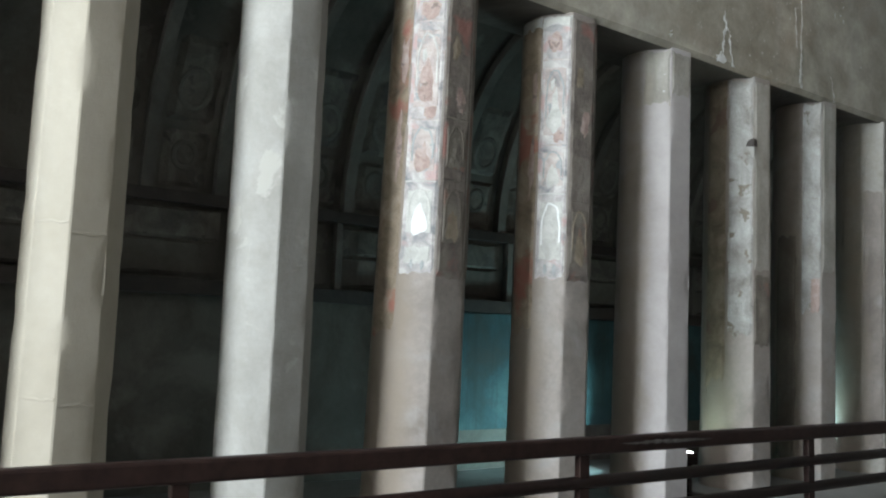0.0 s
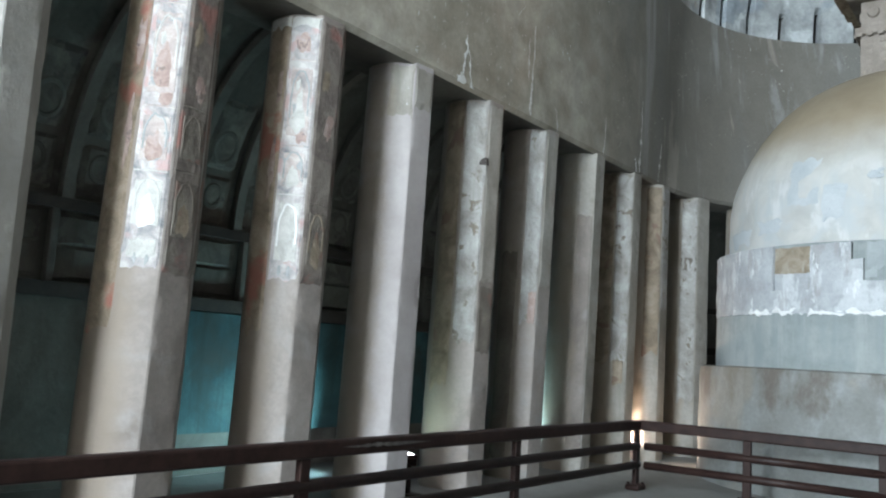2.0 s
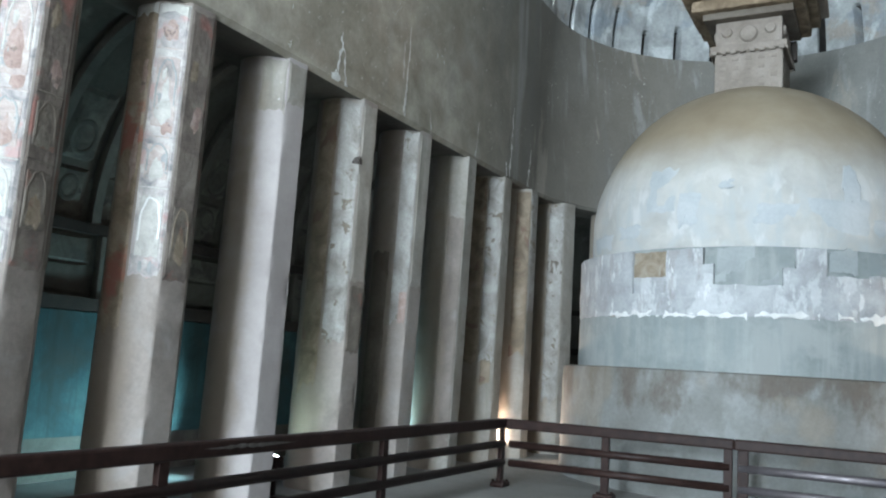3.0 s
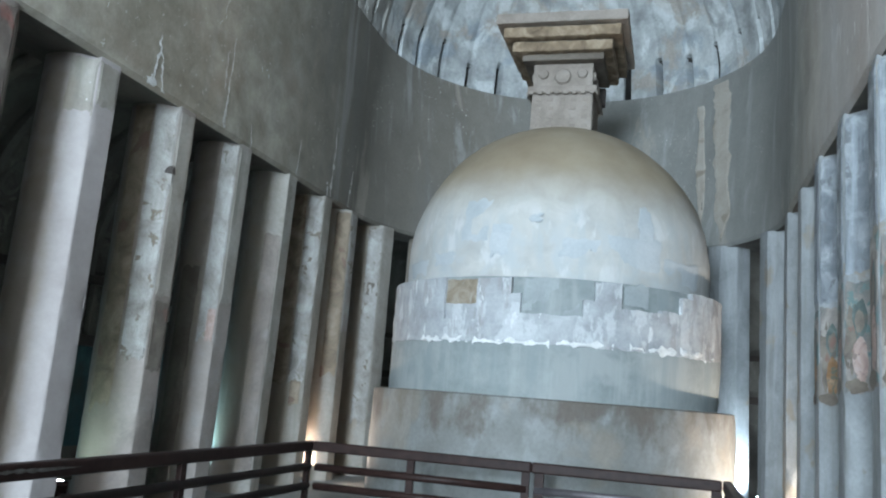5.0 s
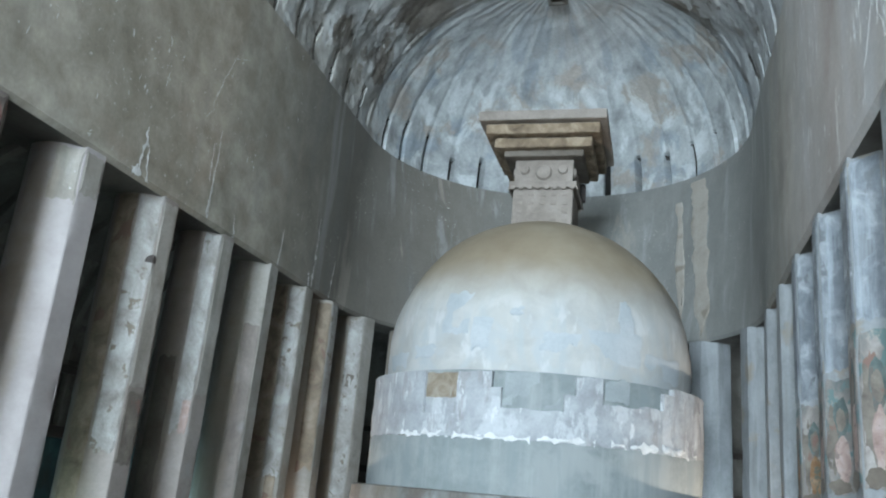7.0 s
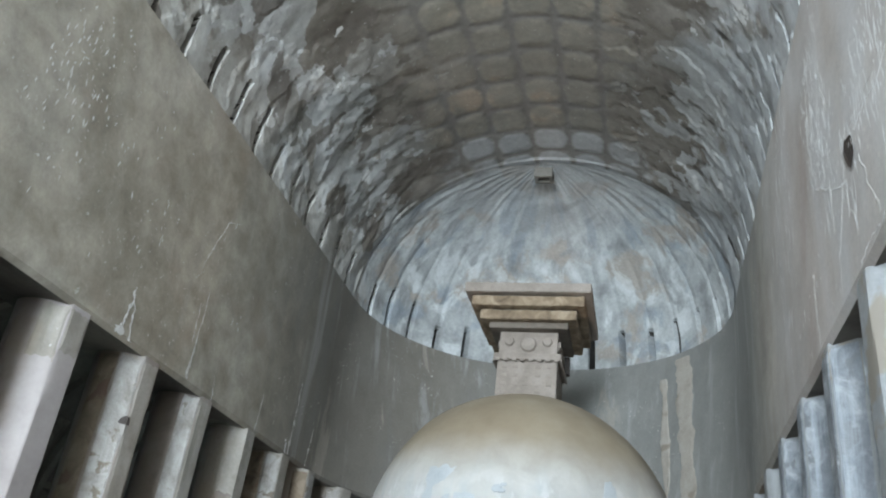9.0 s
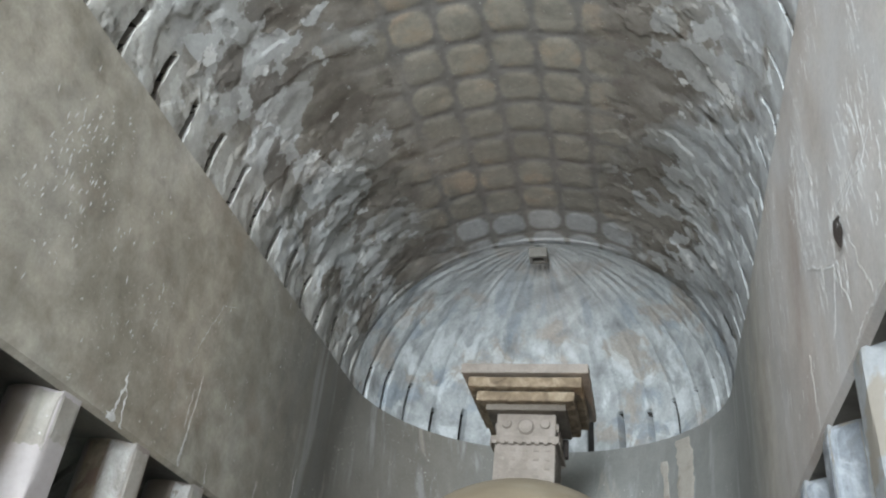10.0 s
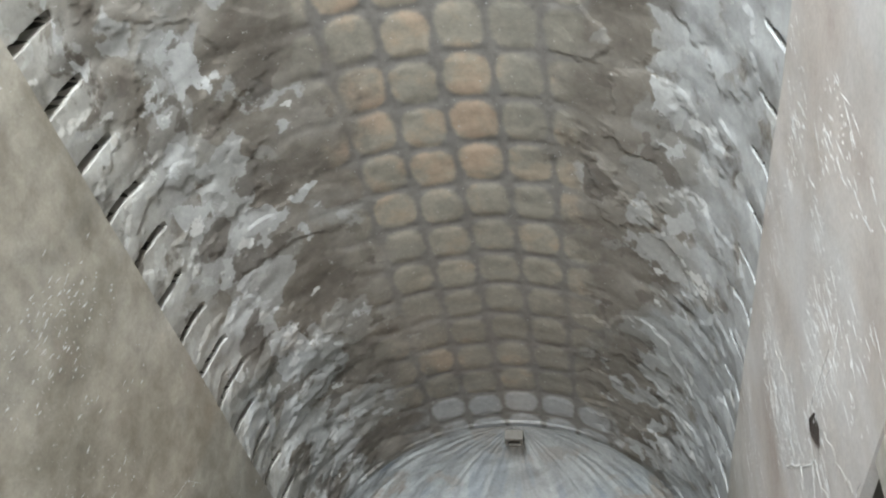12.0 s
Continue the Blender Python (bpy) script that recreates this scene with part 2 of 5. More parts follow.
def wall_material():
    """Smooth taupe rock: cloudy blotches everywhere, darker and with damp streaks where it rounds the apse."""
    m, t, b = nodes_of("triforium_stone")
    co = t.nodes.new("ShaderNodeTexCoord").outputs["Object"]
    sep = t.nodes.new("ShaderNodeSeparateXYZ")
    t.links.new(co, sep.inputs[0])
    c1 = ramp_node(t, [(0.3, (0.28, 0.253, 0.202)), (0.5, (0.405, 0.37, 0.305)), (0.7, (0.51, 0.483, 0.42))])
    t.links.new(noise_node(t, co, 0.55, 7, 0.58, 0.5), c1.inputs[0])
    c2 = ramp_node(t, [(0.35, (0.70, 0.69, 0.67)), (0.65, (1.2, 1.2, 1.21))])
    t.links.new(noise_node(t, co, 2.6, 8, 0.62, 0.3), c2.inputs[0])
    col = mix(t, 0.8, c1.outputs[0], c2.outputs[0], "MULTIPLY")
    rust = step_ramp(t, noise_node(t, co, 0.9, 6, 0.6, 0.4), 0.55, 0.72)
    col = mix(t, math_node(t, "MULTIPLY", rust, 0.5), col, (0.31, 0.255, 0.20))
    # the base tone darkens towards the apse, where the damp streaks also set in
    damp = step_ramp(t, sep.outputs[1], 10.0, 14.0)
    apse_tone = mix(t, step_ramp(t, sep.outputs[0], -2.8, 0.4), (0.155, 0.144, 0.124), (0.22, 0.227, 0.221))
    col = mix(t, math_node(t, "MULTIPLY", damp, 0.82), col, apse_tone)
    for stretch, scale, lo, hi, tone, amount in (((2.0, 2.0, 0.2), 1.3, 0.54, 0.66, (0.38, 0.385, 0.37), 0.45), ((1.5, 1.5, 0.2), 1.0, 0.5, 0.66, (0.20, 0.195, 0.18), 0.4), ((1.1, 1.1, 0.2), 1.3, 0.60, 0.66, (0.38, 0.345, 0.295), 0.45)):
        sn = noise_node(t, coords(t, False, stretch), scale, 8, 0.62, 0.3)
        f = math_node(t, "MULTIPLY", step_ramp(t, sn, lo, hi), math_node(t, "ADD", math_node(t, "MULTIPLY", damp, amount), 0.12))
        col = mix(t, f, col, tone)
    # the right wall's lilac also carries the bluish daylight that falls on it
    right = step_ramp(t, sep.outputs[0], 2.0, 3.4)
    pale = math_node(t, "MULTIPLY", right, math_node(t, "SUBTRACT", 1.0, step_ramp(t, sep.outputs[1], 9.0, 13.0)))
    lilac = ramp_node(t, [(0.35, (0.42, 0.36, 0.33)), (0.5, (0.52, 0.485, 0.465)), (0.65, (0.58, 0.575, 0.58))])
    t.links.new(noise_node(t, coords(t, False, (1, 1, 0.5)), 0.9, 6, 0.55, 0.3), lilac.inputs[0])
    col = mix(t, math_node(t, "MULTIPLY", pale, 0.75), col, lilac.outputs[0])
    fine = ramp_node(t, [(0.3, (0.82, 0.82, 0.82)), (0.7, (1.1, 1.1, 1.1))])
    t.links.new(noise_node(t, co, 22, 6, 0.7), fine.inputs[0])
    col = mix(t, 0.7, col, fine.outputs[0], "MULTIPLY")
    speck = step_ramp(t, noise_node(t, co, 17, 3, 0.6), 0.66, 0.69)
    area_ = step_ramp(t, noise_node(t, co, 0.7, 4, 0.5), 0.48, 0.6)
    col = mix(t, math_node(t, "MULTIPLY", speck, area_), col, (0.58, 0.56, 0.51))
    toned_down(t, b, col)
    b.inputs["Roughness"].default_value = 0.8
    n1_ = bump(t, b, noise_node(t, co, 2.2, 8, 0.6), 0.25, 0.05)
    bump(t, b, noise_node(t, co, 26, 6, 0.7), 0.22, 0.01, n1_)
    return m


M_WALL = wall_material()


def vault_material():
    """Grey rock: brown bare coffers of varied tint along the crown, pale crusts and sooty stains on the flanks."""
    m, t, b = nodes_of("vault_stone")
    co = t.nodes.new("ShaderNodeTexCoord").outputs["Object"]
    sep = t.nodes.new("ShaderNodeSeparateXYZ")
    t.links.new(co, sep.inputs[0])
    x, y = sep.outputs[0], sep.outputs[1]
    deg = math_node(t, "MULTIPLY", math_node(t, "ARCCOSINE", math_node(t, "MULTIPLY", x, -1 / (HALF + 0.07))), 180 / math.pi)
    col_id = math_node(t, "FLOOR", math_node(t, "DIVIDE", math_node(t, "SUBTRACT", deg, 87.2), 11.6))
    y_row = math_node(t, "ADD", y, math_node(t, "MULTIPLY", math_node(t, "SINE", math_node(t, "ADD", math_node(t, "MULTIPLY", col_id, 2.4), 0.7)), 0.045))
    row_id = math_node(t, "FLOOR", math_node(t, "DIVIDE", math_node(t, "SUBTRACT", y_row, 3.70), 0.80))
    cid = t.nodes.new("ShaderNodeCombineXYZ")
    t.links.new(col_id, cid.inputs[0])
    t.links.new(row_id, cid.inputs[1])
    wn_ = t.nodes.new("ShaderNodeTexWhiteNoise")
    t.links.new(cid.outputs[0], wn_.inputs["Vector"])
    cells = ramp_node(t, [(0.0, (0.24, 0.224, 0.186)), (0.5, (0.295, 0.27, 0.22)), (0.78, (0.35, 0.29, 0.218)), (1.0, (0.395, 0.30, 0.22))])
    field = noise_node(t, co, 0.45, 3, 0.5)
    tint = math_node(t, "ADD", math_node(t, "MULTIPLY", wn_.outputs["Value"], 0.3), math_node(t, "MULTIPLY", step_ramp(t, math_node(t, "ADD", math_node(t, "MULTIPLY", field, 0.6), math_node(t, "MULTIPLY", noise_node(t, co, 2.2, 5), 0.4)), 0.42, 0.62), 0.7), True)
    warm = math_node(t, "MULTIPLY", math_node(t, "SUBTRACT", 1.0, step_ramp(t, y, 6.8, 9.2)), math_node(t, "MULTIPLY", step_ramp(t, deg, 58, 70), math_node(t, "SUBTRACT", 1.0, step_ramp(t, deg, 92, 106))))
    tint = math_node(t, "ADD", tint, math_node(t, "MULTIPLY", math_node(t, "SUBTRACT", warm, 0.25), 0.42), True)
    t.links.new(tint, cells.inputs[0])
    grain = noise_node(t, co, 9, 8, 0.7)
    gr = ramp_node(t, [(0.3, (0.7, 0.7, 0.7)), (0.7, (1.2, 1.2, 1.2))])
    t.links.new(grain, gr.inputs[0])
    # joints between the coffers, darker with soot
    dwob = math_node(t, "MULTIPLY", math_node(t, "SUBTRACT", noise_node(t, co, 1.6, 3), 0.5), 0.35)
    fx = math_node(t, "PINGPONG", math_node(t, "ADD", math_node(t, "MULTIPLY", dwob, 0.5), math_node(t, "DIVIDE", math_node(t, "SUBTRACT", deg, 87.2), 11.6)), 0.5)
    fy = math_node(t, "PINGPONG", math_node(t, "ADD", math_node(t, "MULTIPLY", dwob, 0.4), math_node(t, "DIVIDE", math_node(t, "SUBTRACT", y_row, 3.70), 0.80)), 0.5)
    ux, uy = (math_node(t, "POWER", math_node(t, "SUBTRACT", 1.0, math_node(t, "MULTIPLY", v, 2.0)), 2.9) for v in (fx, fy))
    edge = math_node(t, "SUBTRACT", 1.0, math_node(t, "ADD", ux, uy))
    wob = math_node(t, "MULTIPLY", math_node(t, "SUBTRACT", noise_node(t, co, 4, 5), 0.5), 0.7)
    stone_in = step_ramp(t, math_node(t, "ADD", edge, wob), 0.05, 0.6)
    last = step_ramp(t, y, 14.08, 14.14)
    cell_c = mix(t, last, cells.outputs[0], (0.34, 0.345, 0.34))
    crown = mix(t, stone_in, (0.185, 0.172, 0.155), cell_c)
    # flanks: sooty brown rock under crisp remains of pale plaster, drawn out along the arcs
    arc_v = t.nodes.new("ShaderNodeCombineXYZ")
    t.links.new(math_node(t, "MULTIPLY", deg, 0.062), arc_v.inputs[0])
    t.links.new(y, arc_v.inputs[1])
    def arc_noise(stretch, shift, scale, detail, rough, distort=0.0):
        mp = t.nodes.new("ShaderNodeMapping")
        mp.inputs["Scale"].default_value, mp.inputs["Location"].default_value = (*stretch, 1), (shift, 1.7 * shift, 0.3 * shift)
        t.links.new(arc_v.outputs[0], mp.inputs["Vector"])
        return noise_node(t, mp.outputs[0], scale, detail, rough, distort)
    soil = ramp_node(t, [(0.34, (0.115, 0.098, 0.08)), (0.5, (0.185, 0.165, 0.138)), (0.66, (0.26, 0.24, 0.21))])
    t.links.new(arc_noise((0.8, 1.2), 1.0, 1.1, 7, 0.58, 0.2), soil.inputs[0])
    n2 = noise_node(t, co, 0.8, 8, 0.6, 0.3)
    d2 = math_node(t, "ADD", deg, math_node(t, "MULTIPLY", math_node(t, "SUBTRACT", n2, 0.5), 60))
    bare = math_node(t, "MULTIPLY", step_ramp(t, d2, 54, 70), math_node(t, "SUBTRACT", 1.0, step_ramp(t, d2, 110, 122)))
    low_l = math_node(t, "SUBTRACT", 1.0, step_ramp(t, deg, 26, 62))
    low_r = step_ramp(t, deg, 122, 152)
    low = math_node(t, "ADD", low_l, low_r)
    bias = math_node(t, "MULTIPLY", math_node(t, "SUBTRACT", math_node(t, "SUBTRACT", low, math_node(t, "MULTIPLY", math_node(t, "SUBTRACT", 1.0, step_ramp(t, y, 4.0, 7.0)), 0.45)), 0.66), 0.15)
    fl = soil.outputs[0]
    for stretch, shift, scale, detail, lo, hi, tone, amount in (
            ((1.0, 0.9), 3.0, 0.9, 6, 0.50, 0.525, (0.26, 0.25, 0.228), 0.9),
            ((1.0, 1.0), 7.0, 1.2, 5, 0.525, 0.55, (0.345, 0.345, 0.33), 0.9),
            ((1.0, 0.95), 12.0, 1.5, 6, 0.57, 0.59, (0.45, 0.455, 0.445), 0.9),
            ((0.9, 1.0), 17.0, 2.2, 4, 0.65, 0.67, (0.60, 0.60, 0.58), 0.9)):
        nn = math_node(t, "ADD", arc_noise(stretch, shift, scale, detail, 0.52, 0.15), bias)
        fl = mix(t, math_node(t, "MULTIPLY", step_ramp(t, nn, lo, hi), amount), fl, tone)
    # dark seams where the old timber ribs pressed against the rock
    seam_n = arc_noise((0.8, 0.9), 23.0, 1.3, 6, 0.55, 0.2)
    fl = mix(t, math_node(t, "MULTIPLY", step_ramp(t, seam_n, 0.56, 0.59), 0.85), fl, (0.125, 0.108, 0.09))
    foot_n = arc_noise((1.0, 1.0), 31.0, 1.4, 7, 0.6)
    foot_l = math_node(t, "SUBTRACT", 1.0, step_ramp(t, deg, 10, 22))
    fl = mix(t, math_node(t, "MULTIPLY", math_node(t, "MULTIPLY", step_ramp(t, foot_n, 0.40, 0.47), foot_l), 0.75), fl, (0.43, 0.42, 0.385))
    wash = math_node(t, "MULTIPLY", step_ramp(t, d2, 140, 158), step_ramp(t, foot_n, 0.36, 0.5))
    fl = mix(t, math_node(t, "MULTIPLY", wash, 0.75), fl, (0.40, 0.415, 0.42))
    col = mix(t, bare, fl, crown)
    # soot drawn over the crown next to the apse
    sooty = math_node(t, "MULTIPLY", step_ramp(t, math_node(t, "ADD", y, math_node(t, "MULTIPLY", foot_n, 3.0)), 12.2, 14.2), math_node(t, "SUBTRACT", 1.0, last))
    col = mix(t, math_node(t, "MULTIPLY", math_node(t, "MULTIPLY", sooty, bare), 0.28), col, (0.115, 0.105, 0.095))
    chips = step_ramp(t, noise_node(t, co, 15, 4, 0.6), 0.67, 0.70)
    col = mix(t, math_node(t, "MULTIPLY", chips, 0.6), col, (0.55, 0.55, 0.53))
    col = mix(t, 0.6, col, gr.outputs[0], "MULTIPLY")
    toned_down(t, b, col)
    b.inputs["Roughness"].default_value = 0.88
    n1_ = bump(t, b, noise_node(t, co, 4, 9, 0.65), 0.22, 0.05)
    bump(t, b, noise_node(t, co, 30, 6, 0.7), 0.25, 0.01, n1_)
    return m


M_VAULT = vault_material()


def apse_material():
    """Bluish grey rock of the half dome: pale and dark streaks running down from the crown, tan blotches."""
    m, t, b = nodes_of("apse_stone")
    co = t.nodes.new("ShaderNodeTexCoord").outputs["Object"]
    sep = t.nodes.new("ShaderNodeSeparateXYZ")
    t.links.new(co, sep.inputs[0])
    az = math_node(t, "ARCTAN2", math_node(t, "SUBTRACT", sep.outputs[1], YC_HIGH - 0.3), sep.outputs[0])
    radial = t.nodes.new("ShaderNodeCombineXYZ")
    t.links.new(math_node(t, "MULTIPLY", az, 3.2), radial.inputs[0])
    t.links.new(math_node(t, "MULTIPLY", sep.outputs[2], 0.75), radial.inputs[1])
    ray_n = noise_node(t, radial.outputs[0], 2.1, 8, 0.62, 0.5)
    ray_m = noise_node(t, radial.outputs[0], 1.1, 6, 0.55, 0.2)
    c1 = ramp_node(t, [(0.33, (0.20, 0.205, 0.205)), (0.46, (0.37, 0.385, 0.383)), (0.56, (0.50, 0.52, 0.518)), (0.70, (0.68, 0.705, 0.708))])
    t.links.new(math_node(t, "ADD", math_node(t, "MULTIPLY", ray_n, 0.6), math_node(t, "MULTIPLY", noise_node(t, co, 1.6, 8, 0.6, 0.2), 0.4)), c1.inputs[0])
    col = c1.outputs[0]
    tan = step_ramp(t, noise_node(t, co, 0.85, 7, 0.58, 0.2), 0.52, 0.60)
    col = mix(t, math_node(t, "MULTIPLY", tan, 0.75), col, (0.37, 0.325, 0.275))
    blue = step_ramp(t, ray_m, 0.54, 0.63)
    col = mix(t, math_node(t, "MULTIPLY", blue, 0.5), col, (0.24, 0.295, 0.345))
    white = math_node(t, "MULTIPLY", step_ramp(t, ray_n, 0.53, 0.6), math_node(t, "SUBTRACT", 1.0, step_ramp(t, sep.outputs[2], 10.4, 11.4)))
    col = mix(t, math_node(t, "MULTIPLY", white, 0.55), col, (0.66, 0.69, 0.695))
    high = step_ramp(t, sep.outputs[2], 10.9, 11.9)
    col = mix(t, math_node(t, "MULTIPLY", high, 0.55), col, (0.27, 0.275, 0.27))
    fine = ramp_node(t, [(0.3, (0.72, 0.72, 0.72)), (0.7, (1.15, 1.15, 1.15))])
    t.links.new(noise_node(t, co, 17, 8, 0.7), fine.inputs[0])
    col = mix(t, 0.6, col, fine.outputs[0], "MULTIPLY")
    toned_down(t, b, col)
    b.inputs["Roughness"].default_value = 0.85
    n1_ = bump(t, b, ray_n, 0.4, 0.06)
    n2_ = bump(t, b, noise_node(t, co, 5, 8, 0.65), 0.3, 0.04, n1_)
    bump(t, b, noise_node(t, co, 34, 6, 0.7), 0.25, 0.01, n2_)
    return m


M_APSE = apse_material()


def base_material():
    """Grey-green plaster of the plinth: brown seepage hanging from its upper edge, paler damp marks lower down."""
    m, t, b = nodes_of("base_plaster")
    co = t.nodes.new("ShaderNodeTexCoord").outputs["Object"]
    sep = t.nodes.new("ShaderNodeSeparateXYZ")
    t.links.new(co, sep.inputs[0])
    c1 = ramp_node(t, [(0.3, (0.165, 0.162, 0.148)), (0.5, (0.225, 0.228, 0.217)), (0.7, (0.30, 0.31, 0.305))])
    t.links.new(noise_node(t, co, 1.1, 8, 0.6, 0.2), c1.inputs[0])
    col = c1.outputs[0]
    pale = step_ramp(t, noise_node(t, coords(t, False, (1, 1, 0.6)), 1.5, 6, 0.55, 0.2), 0.54, 0.6)
    col = mix(t, math_node(t, "MULTIPLY", pale, 0.55), col, (0.30, 0.315, 0.31))
    hang = math_node(t, "ADD", noise_node(t, coords(t, False, (1.2, 1.2, 0.7)), 1.5, 8, 0.62, 0.2), math_node(t, "MULTIPLY", math_node(t, "SUBTRACT", sep.outputs[2], 1.25), 0.28))
    col = mix(t, math_node(t, "MULTIPLY", step_ramp(t, hang, 0.47, 0.68), 0.85), col, (0.12, 0.098, 0.078))
    tan = step_ramp(t, noise_node(t, co, 0.7, 6, 0.55), 0.55, 0.65)
    col = mix(t, math_node(t, "MULTIPLY", tan, 0.5), col, (0.265, 0.225, 0.175))
    fine = ramp_node(t, [(0.3, (0.75, 0.75, 0.75)), (0.7, (1.12, 1.12, 1.12))])
    t.links.new(noise_node(t, co, 20, 7, 0.7), fine.inputs[0])
    toned_down(t, b, mix(t, 0.6, col, fine.outputs[0], "MULTIPLY"))
    b.inputs["Roughness"].default_value = 0.85
    n1_ = bump(t, b, noise_node(t, co, 4, 9, 0.65), 0.3, 0.04)
    bump(t, b, noise_node(t, co, 36, 6, 0.7), 0.25, 0.01, n1_)
    return m


M_BASE = base_material()


def slab_material():
    """Blotched lime plaster of the drum's upper band: milky sheets running down over brown-grey rock."""
    m, t, b = nodes_of("drum_slab_plaster")
    co = t.nodes.new("ShaderNodeTexCoord").outputs["Object"]
    c1 = ramp_node(t, [(0.32, (0.28, 0.282, 0.288)), (0.5, (0.38, 0.39, 0.40)), (0.68, (0.475, 0.488, 0.50))])
    t.links.new(noise_node(t, co, 2.3, 8, 0.6, 0.15), c1.inputs[0])
    col = c1.outputs[0]
    for stretch, scale, lo, hi, tone, amount in (((1, 1, 0.45), 3.2, 0.52, 0.57, (0.55, 0.562, 0.575), 0.75), ((1.2, 1.2, 0.35), 4.0, 0.57, 0.62, (0.29, 0.27, 0.26), 0.45), ((1.6, 1.6, 0.5), 5.5, 0.62, 0.65, (0.68, 0.69, 0.695), 0.8)):
        sn = noise_node(t, coords(t, False, stretch), scale, 7, 0.58, 0.1)
        col = mix(t, math_node(t, "MULTIPLY", step_ramp(t, sn, lo, hi), amount), col, tone)
    fine = ramp_node(t, [(0.3, (0.8, 0.8, 0.8)), (0.7, (1.1, 1.1, 1.1))])
    t.links.new(noise_node(t, co, 24, 7, 0.7), fine.inputs[0])
    col = mix(t, 0.6, col, fine.outputs[0], "MULTIPLY")
    toned_down(t, b, col)
    b.inputs["Roughness"].default_value = 0.8
    n1_ = bump(t, b, noise_node(t, co, 6, 9, 0.65), 0.35, 0.03)
    bump(t, b, noise_node(t, co, 40, 6, 0.7), 0.3, 0.008, n1_)
    return m


M_SLAB = slab_material()


def dome_material():
    """Tan smooth dome; bluish white plaster remains over its lower third."""
    m, t, b = nodes_of("dome_plaster")
    co = t.nodes.new("ShaderNodeTexCoord").outputs["Object"]
    sep = t.nodes.new("ShaderNodeSeparateXYZ")
    t.links.new(co, sep.inputs[0])
    tan = ramp_node(t, [(0.3, (0.25, 0.20, 0.135)), (0.55, (0.30, 0.248, 0.173)), (0.75, (0.35, 0.302, 0.222))])
    t.links.new(noise_node(t, co, 1.2, 8, 0.6), tan.inputs[0])
    pale = ramp_node(t, [(0.32, (0.41, 0.402, 0.38)), (0.5, (0.475, 0.465, 0.437)), (0.7, (0.54, 0.53, 0.50))])
    t.links.new(noise_node(t, co, 2.2, 9, 0.6, 0.6), pale.inputs[0])
    h = math_node(t, "ADD", sep.outputs[2], math_node(t, "MULTIPLY", math_node(t, "SUBTRACT", noise_node(t, co, 1.4, 8, 0.6), 0.5), 0.5))
    up = step_ramp(t, h, 4.3, 5.35)
    cool = step_ramp(t, noise_node(t, co, 1.7, 9, 0.6, 0.5), 0.46, 0.62)
    low = math_node(t, "MULTIPLY", cool, math_node(t, "SUBTRACT", 1.0, step_ramp(t, h, 3.8, 4.6)))
    base_c = mix(t, low, pale.outputs[0], (0.46, 0.475, 0.475))
    below = math_node(t, "SUBTRACT", 1.0, step_ramp(t, h, 4.0, 4.9))
    for stretch, scale, lo, hi, tone, amount in (((2.4, 2.4, 0.35), 1.5, 0.5, 0.66, (0.42, 0.45, 0.46), 0.65), ((1.6, 1.6, 0.6), 1.7, 0.54, 0.64, (0.60, 0.605, 0.595), 0.7)):
        sn = noise_node(t, coords(t, False, stretch), scale, 9, 0.6, 0.2)
        base_c = mix(t, math_node(t, "MULTIPLY", math_node(t, "MULTIPLY", step_ramp(t, sn, lo, hi), below), amount), base_c, tone)
    col = mix(t, up, base_c, tan.outputs[0])
    toned_down(t, b, col)
    b.inputs["Roughness"].default_value = 0.78
    n1_ = bump(t, b, noise_node(t, co, 3, 8, 0.6), 0.35, 0.03)
    bump(t, b, noise_node(t, co, 30, 6, 0.7), 0.25, 0.006, n1_)
    return m


M_DOME = dome_material()
M_RAIL, t_, b_ = nodes_of("brown_rail_paint")
rv = coords(t_)
rc = ramp_node(t_, [(0.3, (0.016, 0.009, 0.008)), (0.7, (0.032, 0.018, 0.015))])
t_.links.new(noise_node(t_, rv, 9, 6), rc.inputs[0])
t_.links.new(rc.outputs[0], b_.inputs["Base Color"])
b_.inputs["Roughness"].default_value, b_.inputs["Specular IOR Level"].default_value = 0.42, 0.12
M_PIPE, t_, b_ = nodes_of("polished_brown_pipe")
b_.inputs["Base Color"].default_value, b_.inputs["Metallic"].default_value = (0.22, 0.20, 0.21, 1), 0.9
t_.links.new(step_ramp(t_, noise_node(t_, coords(t_), 12, 5), -0.6, 1.4), b_.inputs["Roughness"])
M_LENS, t_, b_ = nodes_of("lamp_glass")
b_.inputs["Emission Color"].default_value, b_.inputs["Emission Strength"].default_value = (0.85, 0.9, 1.0, 1), 25


# ---- mesh helpers ----
def mesh_of(name, verts, faces, material, smooth=False):
    me = bpy.data.meshes.new(name)
    me.from_pydata([tuple(v) for v in verts], [], [tuple(f) for f in faces])
    me.materials.append(material)
    if smooth:
        me.polygons.foreach_set("use_smooth", [True] * len(me.polygons))
    me.update()
    return me


def put(name, me, parent=None, at=(0, 0, 0), label="", turn=0.0):
    ob = new(name, me)
    ob.matrix_basis = pose(*at, 0, 0, turn)
    if parent is not None:
        ob.parent = parent
    if label:
        ob["label"] = label
    return ob


def grid_faces(nu, nv, wrap=False, flip=False):
    out = []
    for i in range(nu if wrap else nu - 1):
        j0, j1 = i * nv, ((i + 1) % nu) * nv
        for k in range(nv - 1):
            f = (j0 + k, j1 + k, j1 + k + 1, j0 + k + 1)
            out.append(f[::-1] if flip else f)
    return out


